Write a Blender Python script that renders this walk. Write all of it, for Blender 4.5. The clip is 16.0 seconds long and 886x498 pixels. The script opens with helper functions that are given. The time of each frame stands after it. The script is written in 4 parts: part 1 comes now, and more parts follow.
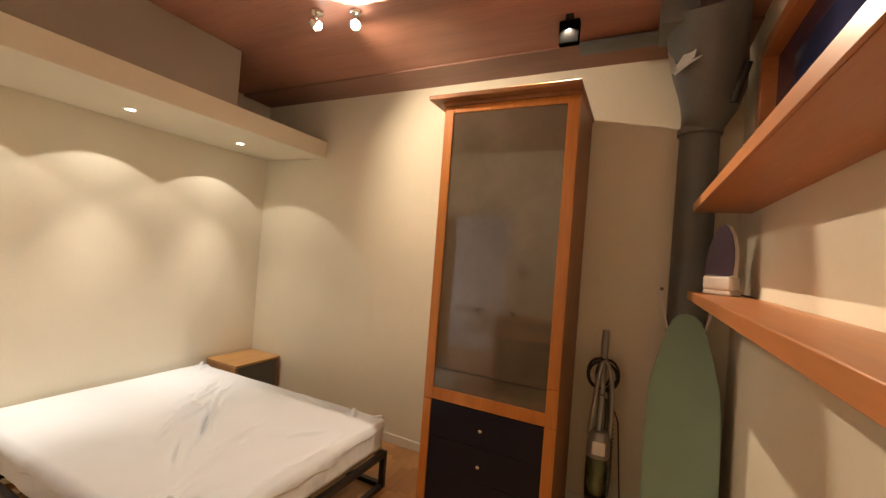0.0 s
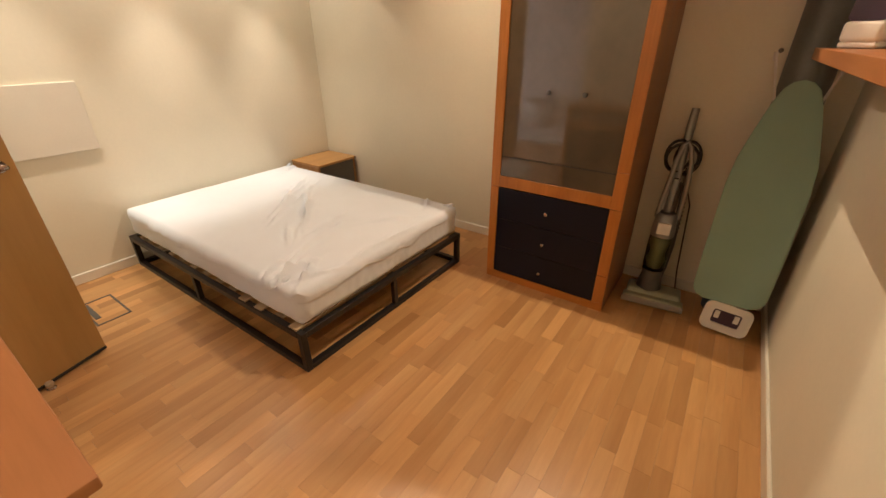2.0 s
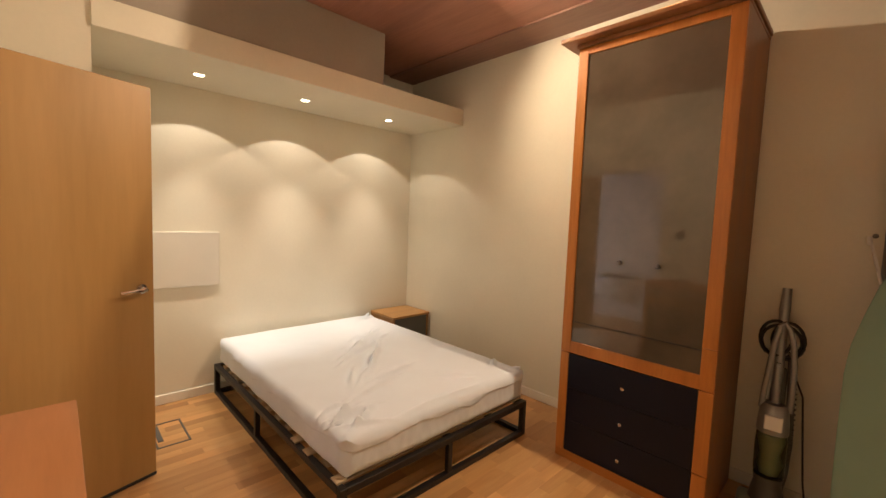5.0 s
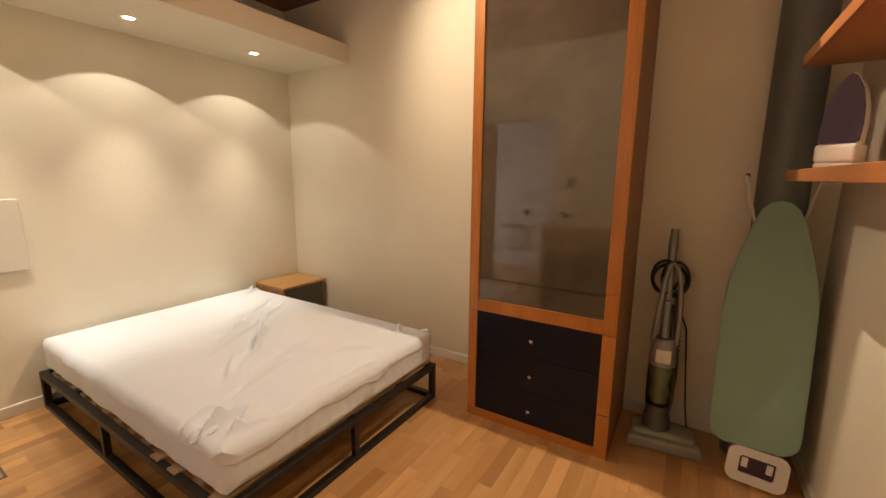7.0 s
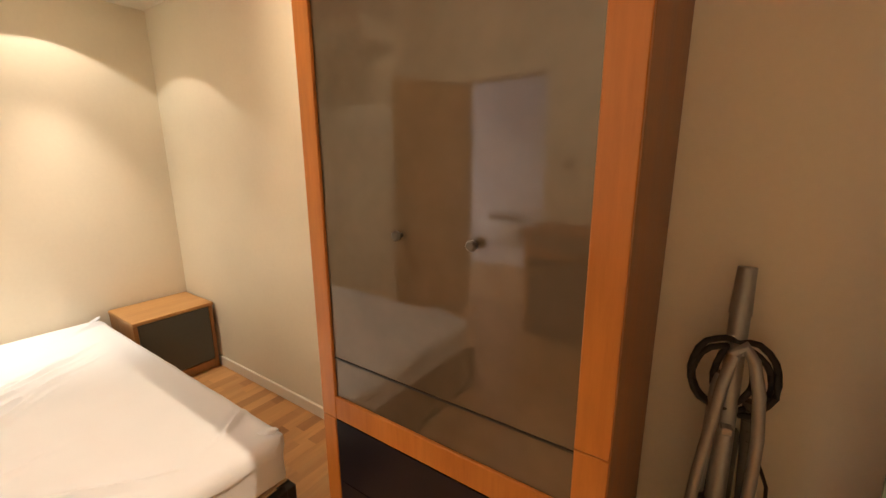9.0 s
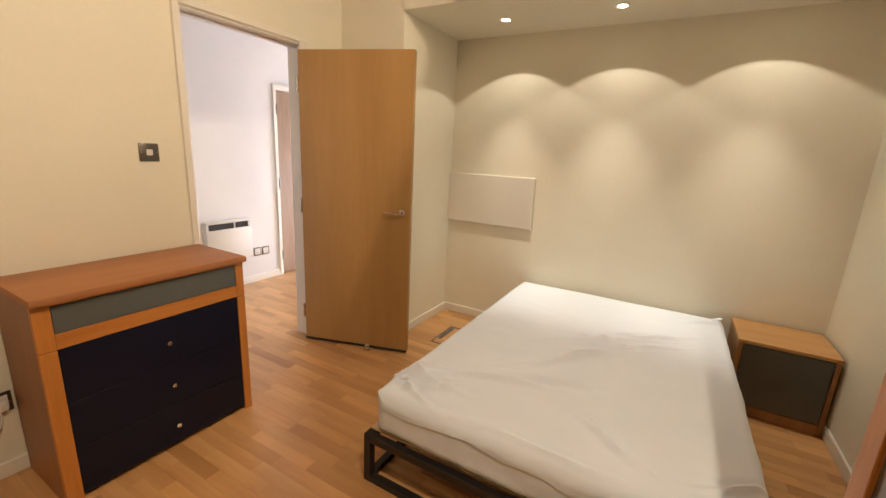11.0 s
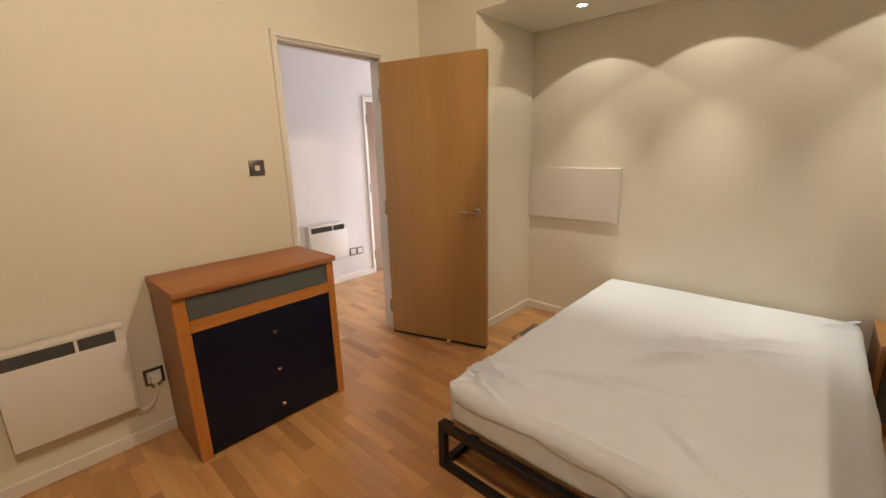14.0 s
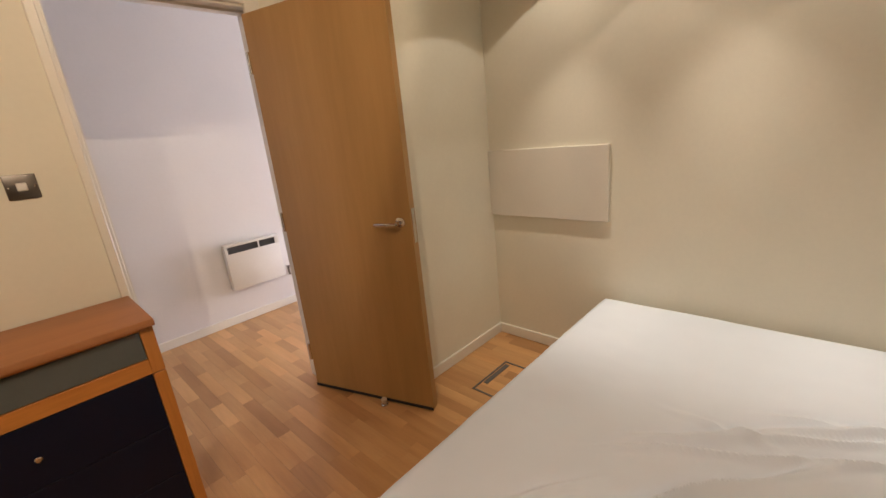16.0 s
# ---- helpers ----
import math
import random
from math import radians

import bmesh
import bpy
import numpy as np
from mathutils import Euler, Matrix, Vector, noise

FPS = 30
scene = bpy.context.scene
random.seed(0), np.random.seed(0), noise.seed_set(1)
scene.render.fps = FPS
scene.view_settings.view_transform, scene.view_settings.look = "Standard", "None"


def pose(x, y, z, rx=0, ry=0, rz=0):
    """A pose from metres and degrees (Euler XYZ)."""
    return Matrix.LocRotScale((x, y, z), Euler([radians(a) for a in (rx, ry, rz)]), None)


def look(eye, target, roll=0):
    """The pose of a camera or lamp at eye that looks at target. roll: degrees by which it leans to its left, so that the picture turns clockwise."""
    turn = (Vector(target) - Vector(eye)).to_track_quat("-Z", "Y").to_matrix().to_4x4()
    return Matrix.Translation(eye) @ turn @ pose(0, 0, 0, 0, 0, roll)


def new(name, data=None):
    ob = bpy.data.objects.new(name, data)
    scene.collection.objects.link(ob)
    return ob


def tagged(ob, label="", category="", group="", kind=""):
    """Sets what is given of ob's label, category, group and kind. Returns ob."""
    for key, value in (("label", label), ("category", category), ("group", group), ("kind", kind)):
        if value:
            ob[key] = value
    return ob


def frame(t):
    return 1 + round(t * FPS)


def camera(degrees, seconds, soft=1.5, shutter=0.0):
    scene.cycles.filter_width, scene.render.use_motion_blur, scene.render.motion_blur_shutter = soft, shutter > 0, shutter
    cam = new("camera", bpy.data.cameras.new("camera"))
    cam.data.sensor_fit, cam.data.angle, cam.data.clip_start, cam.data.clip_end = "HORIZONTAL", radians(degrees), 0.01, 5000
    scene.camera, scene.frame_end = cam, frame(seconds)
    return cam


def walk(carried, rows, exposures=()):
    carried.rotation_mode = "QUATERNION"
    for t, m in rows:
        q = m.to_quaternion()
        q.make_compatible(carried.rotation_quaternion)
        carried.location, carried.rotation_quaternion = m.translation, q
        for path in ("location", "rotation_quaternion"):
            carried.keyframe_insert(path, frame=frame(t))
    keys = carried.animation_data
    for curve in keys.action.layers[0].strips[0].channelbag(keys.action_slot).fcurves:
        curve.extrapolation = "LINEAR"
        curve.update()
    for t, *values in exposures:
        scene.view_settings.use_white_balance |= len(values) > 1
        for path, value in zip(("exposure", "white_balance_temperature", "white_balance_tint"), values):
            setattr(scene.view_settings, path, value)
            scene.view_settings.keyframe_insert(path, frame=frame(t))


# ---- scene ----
cam = camera(95.4, 16.0)

PATH = [
    (0, (3.298, 0.408, 1.517), (2.419, 2.204, 1.534), 4.4),
    (0.5, (3.321, 0.404, 1.457), (2.432, 2.184, 1.255), 3.7),
    (1, (3.345, 0.448, 1.485), (2.42, 2.113, 0.875), 0.7),
    (1.5, (3.341, 0.432, 1.458), (2.401, 1.958, 0.571), -0.8),
    (2, (3.33, 0.413, 1.452), (2.31, 1.867, 0.532), -0.2),
    (2.5, (3.317, 0.403, 1.435), (2.095, 1.742, 0.59), 2.0),
    (3, (3.354, 0.386, 1.418), (1.872, 1.554, 0.757), 4.7),
    (3.5, (3.385, 0.378, 1.389), (1.761, 1.474, 0.988), 4.8),
    (3.7, (3.389, 0.373, 1.386), (1.752, 1.481, 1.084), 4.1),
    (6, (3.379, 0.417, 1.419), (2.075, 1.92, 1.213), 2.4),
    (6.5, (3.318, 0.444, 1.405), (2.08, 1.988, 1.116), 1.5),
    (7, (3.217, 0.623, 1.382), (2.179, 2.295, 1.03), 0.5),
    (7.5, (3.145, 0.94, 1.366), (2.419, 2.768, 1.006), 0.3),
    (8, (3.096, 1.321, 1.355), (2.605, 3.222, 0.975), 0.0),
    (8.5, (3.107, 1.652, 1.356), (2.478, 3.504, 0.941), -0.2),
    (9, (3.074, 1.903, 1.373), (1.968, 3.51, 0.934), -0.3),
    (9.5, (2.997, 2.048, 1.402), (1.369, 3.118, 0.95), 1.1),
    (10, (2.97, 2.081, 1.391), (1.035, 2.327, 0.948), 1.7),
    (10.2, (2.988, 2.114, 1.385), (1.042, 1.997, 0.937), 2.1),
    (12.3, (3.13, 2.385, 1.415), (1.7, 1.058, 0.971), 3.0),
    (12.5, (3.124, 2.411, 1.409), (1.725, 1.046, 0.986), 2.8),
    (13, (3.121, 2.414, 1.416), (1.751, 1.018, 1.001), 2.4),
    (13.5, (3.102, 2.423, 1.43), (1.733, 1.033, 0.99), 1.2),
    (14, (3.044, 2.336, 1.402), (1.622, 1.014, 0.925), -1.5),
    (14.5, (2.888, 2.135, 1.401), (1.323, 0.996, 0.899), -3.6),
    (15, (2.634, 2.054, 1.35), (1.032, 0.956, 0.874), -5.4),
    (15.5, (2.365, 2.057, 1.381), (0.861, 0.838, 0.878), -6.3),
    (16, (2.096, 2.079, 1.36), (0.712, 0.74, 0.82), -5.8),
]
LIGHTING = [(0, -0.02, 6190, 10), (2, 0.04, 6290, 10), (3.7, -0.06, 6440, 11), (7, 0.0, 6290, 10), (8, 0.32, 6490, 11), (8.5, 0.46, 6540, 12), (9.1, 0.38, 6440, 11), (9.5, 0.06, 6140, 8), (10.2, -0.1, 6090, 6), (12.3, -0.38, 5990, 6), (14, -0.5, 5990, 7), (16, -0.61, 5990, 10)]
walk(cam, [(t, look(e, g, r)) for t, e, g, r in PATH], LIGHTING)

# ---------------------------------------------------------------- world and exposure
world = bpy.data.worlds.new("world")
scene.world = world
world.use_nodes = True
sky = world.node_tree.nodes.new("ShaderNodeTexSky")
sky.sky_type, sky.sun_disc = "NISHITA", False
sky.sun_elevation, sky.sun_rotation = radians(3), radians(200)
world.node_tree.links.new(sky.outputs[0], world.node_tree.nodes["Background"].inputs[0])
world.node_tree.nodes["Background"].inputs[1].default_value = 0.05

DOWN_WARM = (1.0, 0.835, 0.66)
SPOT_WARM = (1.0, 0.75, 0.50)
HALL = (0.88, 0.86, 1.0)

# plan, metres
LX, LY, LZ = 3.77, 3.13, 2.80          # room
ALC_Y, ALC_X = 0.54, 0.735             # chase in the corner
BULK_X, BULK_Z0, BULK_Z1 = 0.75, 2.268, 2.412
DOOR_X0, DOOR_X1, DOOR_Z = 1.095, 1.845, 2.025
HALL_Y, HALL_X0, HALL_X1 = -1.42, -2.3, 3.0
DOWN_Y = (1.083, 1.796, 2.577)
DOWN_X = 0.35


def lamp(name, kind, place, target, energy, color, size=0.02, angle=60, blend=0.2):
    data = bpy.data.lights.new(name, kind)
    data.energy, data.color = energy, color
    if kind == "AREA":
        data.shape, data.size, data.size_y = "RECTANGLE", size[0], size[1]
    else:
        data.shadow_soft_size = size
    if kind == "SPOT":
        data.spot_size, data.spot_blend = radians(angle), blend
    ob = new(name, data)
    ob.matrix_world = look(place, target)
    return ob


# recessed downlights: a wide spill and the narrow beam of the same reflector
for y in DOWN_Y:
    lamp("downlight_spill", "SPOT", (DOWN_X, y, BULK_Z0 - 0.006), (DOWN_X - 0.02, y, 0), 14.5, DOWN_WARM, 0.010, 108, 0.08)
    lamp("downlight_beam", "SPOT", (DOWN_X, y, BULK_Z0 - 0.008), (DOWN_X - 0.22, y, 0), 55, DOWN_WARM, 0.02, 56, 1.0)

# ceiling spot bar: heads aimed at the bed wall, the chest, the shelves
HEADS = [((1.604, 2.058, 2.723), (2.104, 2.808, 2.263), 60, 112, 0.80), ((1.816, 2.133, 2.723), (2.223, 1.222, 2.788), 92, 140, 0.08),
         ((2.89, 2.50, 2.72), (2.94, 2.00, 1.86), 128, 146, 0.70)]
for place, target, power, cone, fade in HEADS:
    way = (Vector(target) - Vector(place)).normalized()
    blocked = place == HEADS[2][0]
    lamp("spot_beam", "SPOT", Vector(place) + way * (0.0 if blocked else 0.045), target, power, SPOT_WARM, 0.002 if blocked else 0.010, cone, fade)

# daylight through the glazed door at the end of the hall
lamp("hall_daylight", "AREA", (HALL_X0 + 0.04, -0.78, 0.62), (1.2, -1.0, 0.22), 122, HALL, (0.66, 0.9))


# ---------------------------------------------------------------- materials
def nodes_of(name):
    m = bpy.data.materials.new(name)
    m.use_nodes = True
    return m, m.node_tree.nodes, m.node_tree.links, m.node_tree.nodes["Principled BSDF"]


def coords(n, l, scale=(1, 1, 1)):
    geo = n.new("ShaderNodeNewGeometry")
    mp = n.new("ShaderNodeMapping")
    mp.inputs["Scale"].default_value = scale
    l.new(geo.outputs["Position"], mp.inputs["Vector"])
    return mp.outputs["Vector"]


def noise_tex(n, l, vec, scale, detail=4, rough=0.6):
    t = n.new("ShaderNodeTexNoise")
    t.inputs["Scale"].default_value, t.inputs["Detail"].default_value, t.inputs["Roughness"].default_value = scale, detail, rough
    l.new(vec, t.inputs["Vector"])
    return t.outputs["Fac"]


def ramp(n, l, fac, stops):
    r = n.new("ShaderNodeValToRGB")
    while len(r.color_ramp.elements) < len(stops):
        r.color_ramp.elements.new(0.5)
    for e, (p, c) in zip(r.color_ramp.elements, stops):
        e.position, e.color = p, (*c, 1)
    l.new(fac, r.inputs["Fac"])
    return r.outputs["Color"]


def mix(n, l, a, b, fac, kind="MIX"):
    m = n.new("ShaderNodeMix")
    m.data_type, m.blend_type = "RGBA", kind
    for sock, v in ((m.inputs[0], fac), (m.inputs[6], a), (m.inputs[7], b)):
        if isinstance(v, (int, float)):
            sock.default_value = v
        elif isinstance(v, tuple):
            sock.default_value = (*v, 1)
        else:
            l.new(v, sock)
    return m.outputs[2]


def bump(n, l, bsdf, height, strength, distance=0.002):
    b = n.new("ShaderNodeBump")
    b.inputs["Strength"].default_value, b.inputs["Distance"].default_value = strength, distance
    l.new(height, b.inputs["Height"])
    l.new(b.outputs["Normal"], bsdf.inputs["Normal"])


def shade(c, k):
    return tuple(v * k for v in c)


def plain(name, color, rough=0.5, metal=0.0, vary=0.12, scale=9.0, relief=0.1, spec=0.5, coat=0.0):
    """Paint, plastic or metal: mottled at two scales, faint relief, uneven gloss."""
    m, n, l, b = nodes_of(name)
    v = coords(n, l)
    big = noise_tex(n, l, v, scale * 0.25, 3)
    small = noise_tex(n, l, v, scale * 9, 4)
    c = ramp(n, l, big, [(0.3, shade(color, 1 - vary)), (0.7, shade(color, 1 + vary * 0.5))])
    c2 = ramp(n, l, small, [(0.3, shade((1, 1, 1), 1 - vary * 0.5)), (0.7, (1, 1, 1))])
    l.new(mix(n, l, c, c2, 1.0, "MULTIPLY"), b.inputs["Base Color"])
    r = n.new("ShaderNodeMapRange")
    r.inputs["To Min"].default_value, r.inputs["To Max"].default_value = max(rough - 0.08, 0.02), min(rough + 0.08, 1)
    l.new(big, r.inputs["Value"])
    l.new(r.outputs[0], b.inputs["Roughness"])
    b.inputs["Metallic"].default_value, b.inputs["Specular IOR Level"].default_value = metal, spec
    b.inputs["Coat Weight"].default_value = coat
    if relief:
        bump(n, l, b, small, relief)
    return m


def wood(name, dark, mid, light, along="y", rough=0.38, grain=1.0, relief=0.06, island="", coat=0.0, fine_mix=0.8):
    """Timber or timber veneer with the grain along one axis; island: a random tone for each piece."""
    m, n, l, b = nodes_of(name)
    k = {"x": (0.09, 1, 1), "y": (1, 0.09, 1), "z": (1, 1, 0.09)}[along]
    geo = n.new("ShaderNodeNewGeometry")
    vec = geo.outputs["Position"]
    rnd = None
    if island:
        info = n.new("ShaderNodeObjectInfo") if island == "object" else geo
        rnd = info.outputs["Random"] if island == "object" else geo.outputs["Random Per Island"]
        mul = n.new("ShaderNodeVectorMath")
        mul.operation = "SCALE"
        mul.inputs[0].default_value = (7.0, 11.0, 5.0)
        l.new(rnd, mul.inputs["Scale"])
        add = n.new("ShaderNodeVectorMath")
        l.new(vec, add.inputs[0])
        l.new(mul.outputs[0], add.inputs[1])
        vec = add.outputs[0]
    mp = n.new("ShaderNodeMapping")
    mp.inputs["Scale"].default_value = k
    l.new(vec, mp.inputs["Vector"])
    fine = noise_tex(n, l, mp.outputs[0], 95 * grain, 5, 0.65)
    broad = noise_tex(n, l, mp.outputs[0], 11 * grain, 3, 0.5)
    c = ramp(n, l, broad, [(0.25, dark), (0.5, mid), (0.78, light)])
    f = ramp(n, l, fine, [(0.3, (0.80, 0.78, 0.75)), (0.65, (1, 1, 1))])
    c = mix(n, l, c, f, fine_mix, "MULTIPLY")
    if island:
        tone = ramp(n, l, rnd, [(0.0, (0.69, 0.63, 0.57)), (0.14, (0.88, 0.85, 0.81)), (0.5, (1.0, 1.0, 1.0)), (0.82, (1.09, 1.09, 1.08)), (1.0, (1.20, 1.19, 1.17))])
        c = mix(n, l, c, tone, 1.0, "MULTIPLY")
    l.new(c, b.inputs["Base Color"])
    r = n.new("ShaderNodeMapRange")
    r.inputs["To Min"].default_value, r.inputs["To Max"].default_value = rough - 0.06, rough + 0.1
    l.new(broad, r.inputs["Value"])
    l.new(r.outputs[0], b.inputs["Roughness"])
    b.inputs["Coat Weight"].default_value, b.inputs["Coat Roughness"].default_value = coat, 0.25
    bump(n, l, b, fine, relief, 0.001)
    return m


def glow(name, color, strength):
    m, n, l, b = nodes_of(name)
    b.inputs["Base Color"].default_value = (*color, 1)
    b.inputs["Emission Color"].default_value, b.inputs["Emission Strength"].default_value = (*color, 1), strength
    return m


def glass(name, color, rough=0.02, ior=1.45):
    m, n, l, b = nodes_of(name)
    b.inputs["Base Color"].default_value = (*color, 1)
    b.inputs["Transmission Weight"].default_value = 1.0
    b.inputs["Roughness"].default_value, b.inputs["IOR"].default_value = rough, ior
    return m


def dark_glass(name, color, rough, ior):
    m, n, l, b = nodes_of(name)
    v = coords(n, l)
    smear = noise_tex(n, l, v, 3.0, 4)
    l.new(ramp(n, l, smear, [(0.3, shade(color, 0.8)), (0.7, shade(color, 1.2))]), b.inputs["Base Color"])
    r = n.new("ShaderNodeMapRange")
    r.inputs["To Min"].default_value, r.inputs["To Max"].default_value = rough, rough + 0.02
    l.new(smear, r.inputs["Value"])
    l.new(r.outputs[0], b.inputs["Roughness"])
    b.inputs["IOR"].default_value = ior
    return m


PAINT = plain("wall_paint_cream", (0.80, 0.765, 0.635), 0.62, vary=0.05, scale=5, relief=0.10, spec=0.3)
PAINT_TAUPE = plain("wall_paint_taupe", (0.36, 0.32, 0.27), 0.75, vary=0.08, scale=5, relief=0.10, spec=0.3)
PAINT_HALL = plain("hall_paint_white", (0.80, 0.78, 0.76), 0.6, vary=0.04, scale=5, relief=0.10, spec=0.3)
TRIM = plain("trim_gloss_cream", (0.82, 0.79, 0.70), 0.32, vary=0.05, scale=8, relief=0.04)
CEIL = wood("ceiling_stained_brown", (0.30, 0.138, 0.098), (0.39, 0.187, 0.132), (0.46, 0.232, 0.168), "x", 0.45, 0.5)
CEIL_EDGE = wood("ceiling_edge_dark", (0.20, 0.105, 0.075), (0.26, 0.138, 0.10), (0.31, 0.17, 0.125), "x", 0.5, 0.5)
OAK = ((0.49, 0.262, 0.098), (0.595, 0.336, 0.136), (0.67, 0.41, 0.180))
FLOOR_OBJ = wood("oak_strip", *OAK, "y", 0.30, 0.8, 0.05, "object", 0.15, 0.45)
FLOOR_ISL = wood("oak_strip_rest", *OAK, "y", 0.30, 0.8, 0.05, "island", 0.15, 0.45)
SUBFLOOR = plain("floor_joint", (0.16, 0.085, 0.04), 0.7)
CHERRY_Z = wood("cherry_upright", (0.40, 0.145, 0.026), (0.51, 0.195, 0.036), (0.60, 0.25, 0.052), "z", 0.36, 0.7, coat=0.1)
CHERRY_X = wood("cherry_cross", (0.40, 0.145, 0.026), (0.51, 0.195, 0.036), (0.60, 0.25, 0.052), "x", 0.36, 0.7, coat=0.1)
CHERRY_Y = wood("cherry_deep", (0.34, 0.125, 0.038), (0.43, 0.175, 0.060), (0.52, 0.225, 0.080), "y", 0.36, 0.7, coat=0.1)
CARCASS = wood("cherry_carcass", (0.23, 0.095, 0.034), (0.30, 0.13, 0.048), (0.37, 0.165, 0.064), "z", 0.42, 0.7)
CHEST_TOP = wood("cherry_top", (0.34, 0.140, 0.048), (0.41, 0.175, 0.063), (0.47, 0.21, 0.080), "x", 0.54, 0.7, fine_mix=0.4)
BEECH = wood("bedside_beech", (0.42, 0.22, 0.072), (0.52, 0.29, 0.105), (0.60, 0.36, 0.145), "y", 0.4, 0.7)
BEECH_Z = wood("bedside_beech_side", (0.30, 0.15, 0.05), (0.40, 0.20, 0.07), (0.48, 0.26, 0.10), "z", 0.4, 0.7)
DOOR_WOOD = wood("door_beech_veneer", (0.36, 0.205, 0.066), (0.42, 0.243, 0.083), (0.47, 0.283, 0.104), "z", 0.4, 0.5, coat=0.05, fine_mix=0.35)
HALL_DOOR = wood("hall_door_veneer", (0.28, 0.18, 0.12), (0.34, 0.225, 0.15), (0.39, 0.27, 0.185), "z", 0.45, 0.5)
SLAT = wood("slat_birch", (0.45, 0.33, 0.19), (0.55, 0.42, 0.26), (0.62, 0.5, 0.33), "y", 0.5, 0.8)
STEEL_BLACK = plain("black_steel", (0.016, 0.014, 0.014), 0.42, vary=0.3, scale=14, relief=0.08)
# for the block added to cut the third spot's light
LIGHT_BLOCK = plain("light_block_matt_black", (0.003, 0.003, 0.003), 0.9, vary=0.2, relief=0.0, spec=0.0)
DRAWER = plain("drawer_blue_black", (0.003, 0.005, 0.019), 0.42, vary=0.25, scale=6, relief=0.03, spec=0.3)
DRAWER_GREY = plain("drawer_grey", (0.10, 0.11, 0.105), 0.30, vary=0.12, scale=6, relief=0.03)
SMOKED = dark_glass("smoked_glass", (0.108, 0.088, 0.062), 0.035, 1.75)
CHROME = plain("chrome", (0.72, 0.70, 0.66), 0.18, 1.0, 0.08, 20, 0.02)
BRUSHED = plain("brushed_steel_dark", (0.22, 0.20, 0.18), 0.36, 1.0, 0.12, 20, 0.05)
WHITE = plain("white_plastic", (0.78, 0.76, 0.72), 0.38, vary=0.05, scale=12, relief=0.03)
HEATER_W = plain("heater_enamel", (0.80, 0.78, 0.72), 0.35, vary=0.05, scale=6, relief=0.03)
GRILLE = plain("grille_grey", (0.13, 0.125, 0.12), 0.5, vary=0.15)
DUCT = plain("duct_dark_grey", (0.15, 0.170, 0.178), 0.48, 0.15, 0.22, 7, 0.15)
TAPE = plain("foil_tape", (0.62, 0.62, 0.58), 0.4, 0.2, 0.15, 20, 0.3)
PURPLE = plain("purple_plastic", (0.045, 0.022, 0.055), 0.35, vary=0.15)
VAC_GREY = plain("vacuum_grey", (0.34, 0.34, 0.33), 0.32, 0.35, 0.12, 18, 0.03)
VAC_DARK = plain("vacuum_dark", (0.10, 0.10, 0.09), 0.35, vary=0.2, scale=18)
VAC_GREEN = plain("vacuum_green_grey", (0.36, 0.40, 0.30), 0.35, 0.1, 0.12, 18, 0.03)
VAC_BIN = glass("vacuum_smoked_bin", (0.60, 0.66, 0.40), 0.08, 1.3)
RUBBER = plain("black_rubber", (0.018, 0.018, 0.018), 0.6, vary=0.2)
CREAM_PANEL = plain("panel_paint", (0.78, 0.745, 0.65), 0.5, vary=0.05, relief=0.06)
NIGHT = plain("dusk_backdrop", (0.02, 0.03, 0.10), 0.9)
GLOW_DOWN = glow("downlight_glow", (1.0, 0.86, 0.62), 26)
GLOW_SPOT = glow("spot_glow", (1.0, 0.9, 0.74), 60)
FROST = glow("frosted_pane", (0.78, 0.82, 1.0), 0.35)


def fabric(name, color, scale, relief, vary=0.05):
    m, n, l, b = nodes_of(name)
    v = coords(n, l)
    weave = noise_tex(n, l, v, scale, 2)
    big = noise_tex(n, l, v, 2.2, 3)
    l.new(ramp(n, l, big, [(0.3, shade(color, 1 - vary)), (0.7, color)]), b.inputs["Base Color"])
    b.inputs["Roughness"].default_value, b.inputs["Sheen Weight"].default_value = 0.88, 0.15
    b.inputs["Specular IOR Level"].default_value = 0.2
    bump(n, l, b, weave, relief, 0.001)
    return m


SHEET = fabric("white_cotton_sheet", (0.80, 0.87, 0.96), 420, 0.25)
BOARD_CLOTH = fabric("green_board_cover", (0.285, 0.425, 0.35), 300, 0.2, 0.1)


# ---------------------------------------------------------------- mesh helpers
def box(x0, x1, y0, y1, z0, z1, bev=0.0, seg=1):
    bm = bmesh.new()
    bmesh.ops.create_cube(bm, size=1)
    bmesh.ops.transform(bm, verts=bm.verts, matrix=Matrix.Translation(((x0 + x1) / 2, (y0 + y1) / 2, (z0 + z1) / 2)) @ Matrix.Diagonal((x1 - x0, y1 - y0, z1 - z0, 1)))
    if bev:
        bmesh.ops.bevel(bm, geom=bm.edges[:], offset=bev, segments=seg, affect="EDGES", profile=0.5)
    return bm


def rod(a, b, r, r2=None, seg=14):
    """A round bar from a to b."""
    a, b = Vector(a), Vector(b)
    bm = bmesh.new()
    bmesh.ops.create_cone(bm, cap_ends=True, segments=seg, radius1=r, radius2=r if r2 is None else r2, depth=(b - a).length)
    turn = (b - a).to_track_quat("Z", "Y").to_matrix().to_4x4()
    bmesh.ops.transform(bm, verts=bm.verts, matrix=Matrix.Translation((a + b) / 2) @ turn)
    return bm


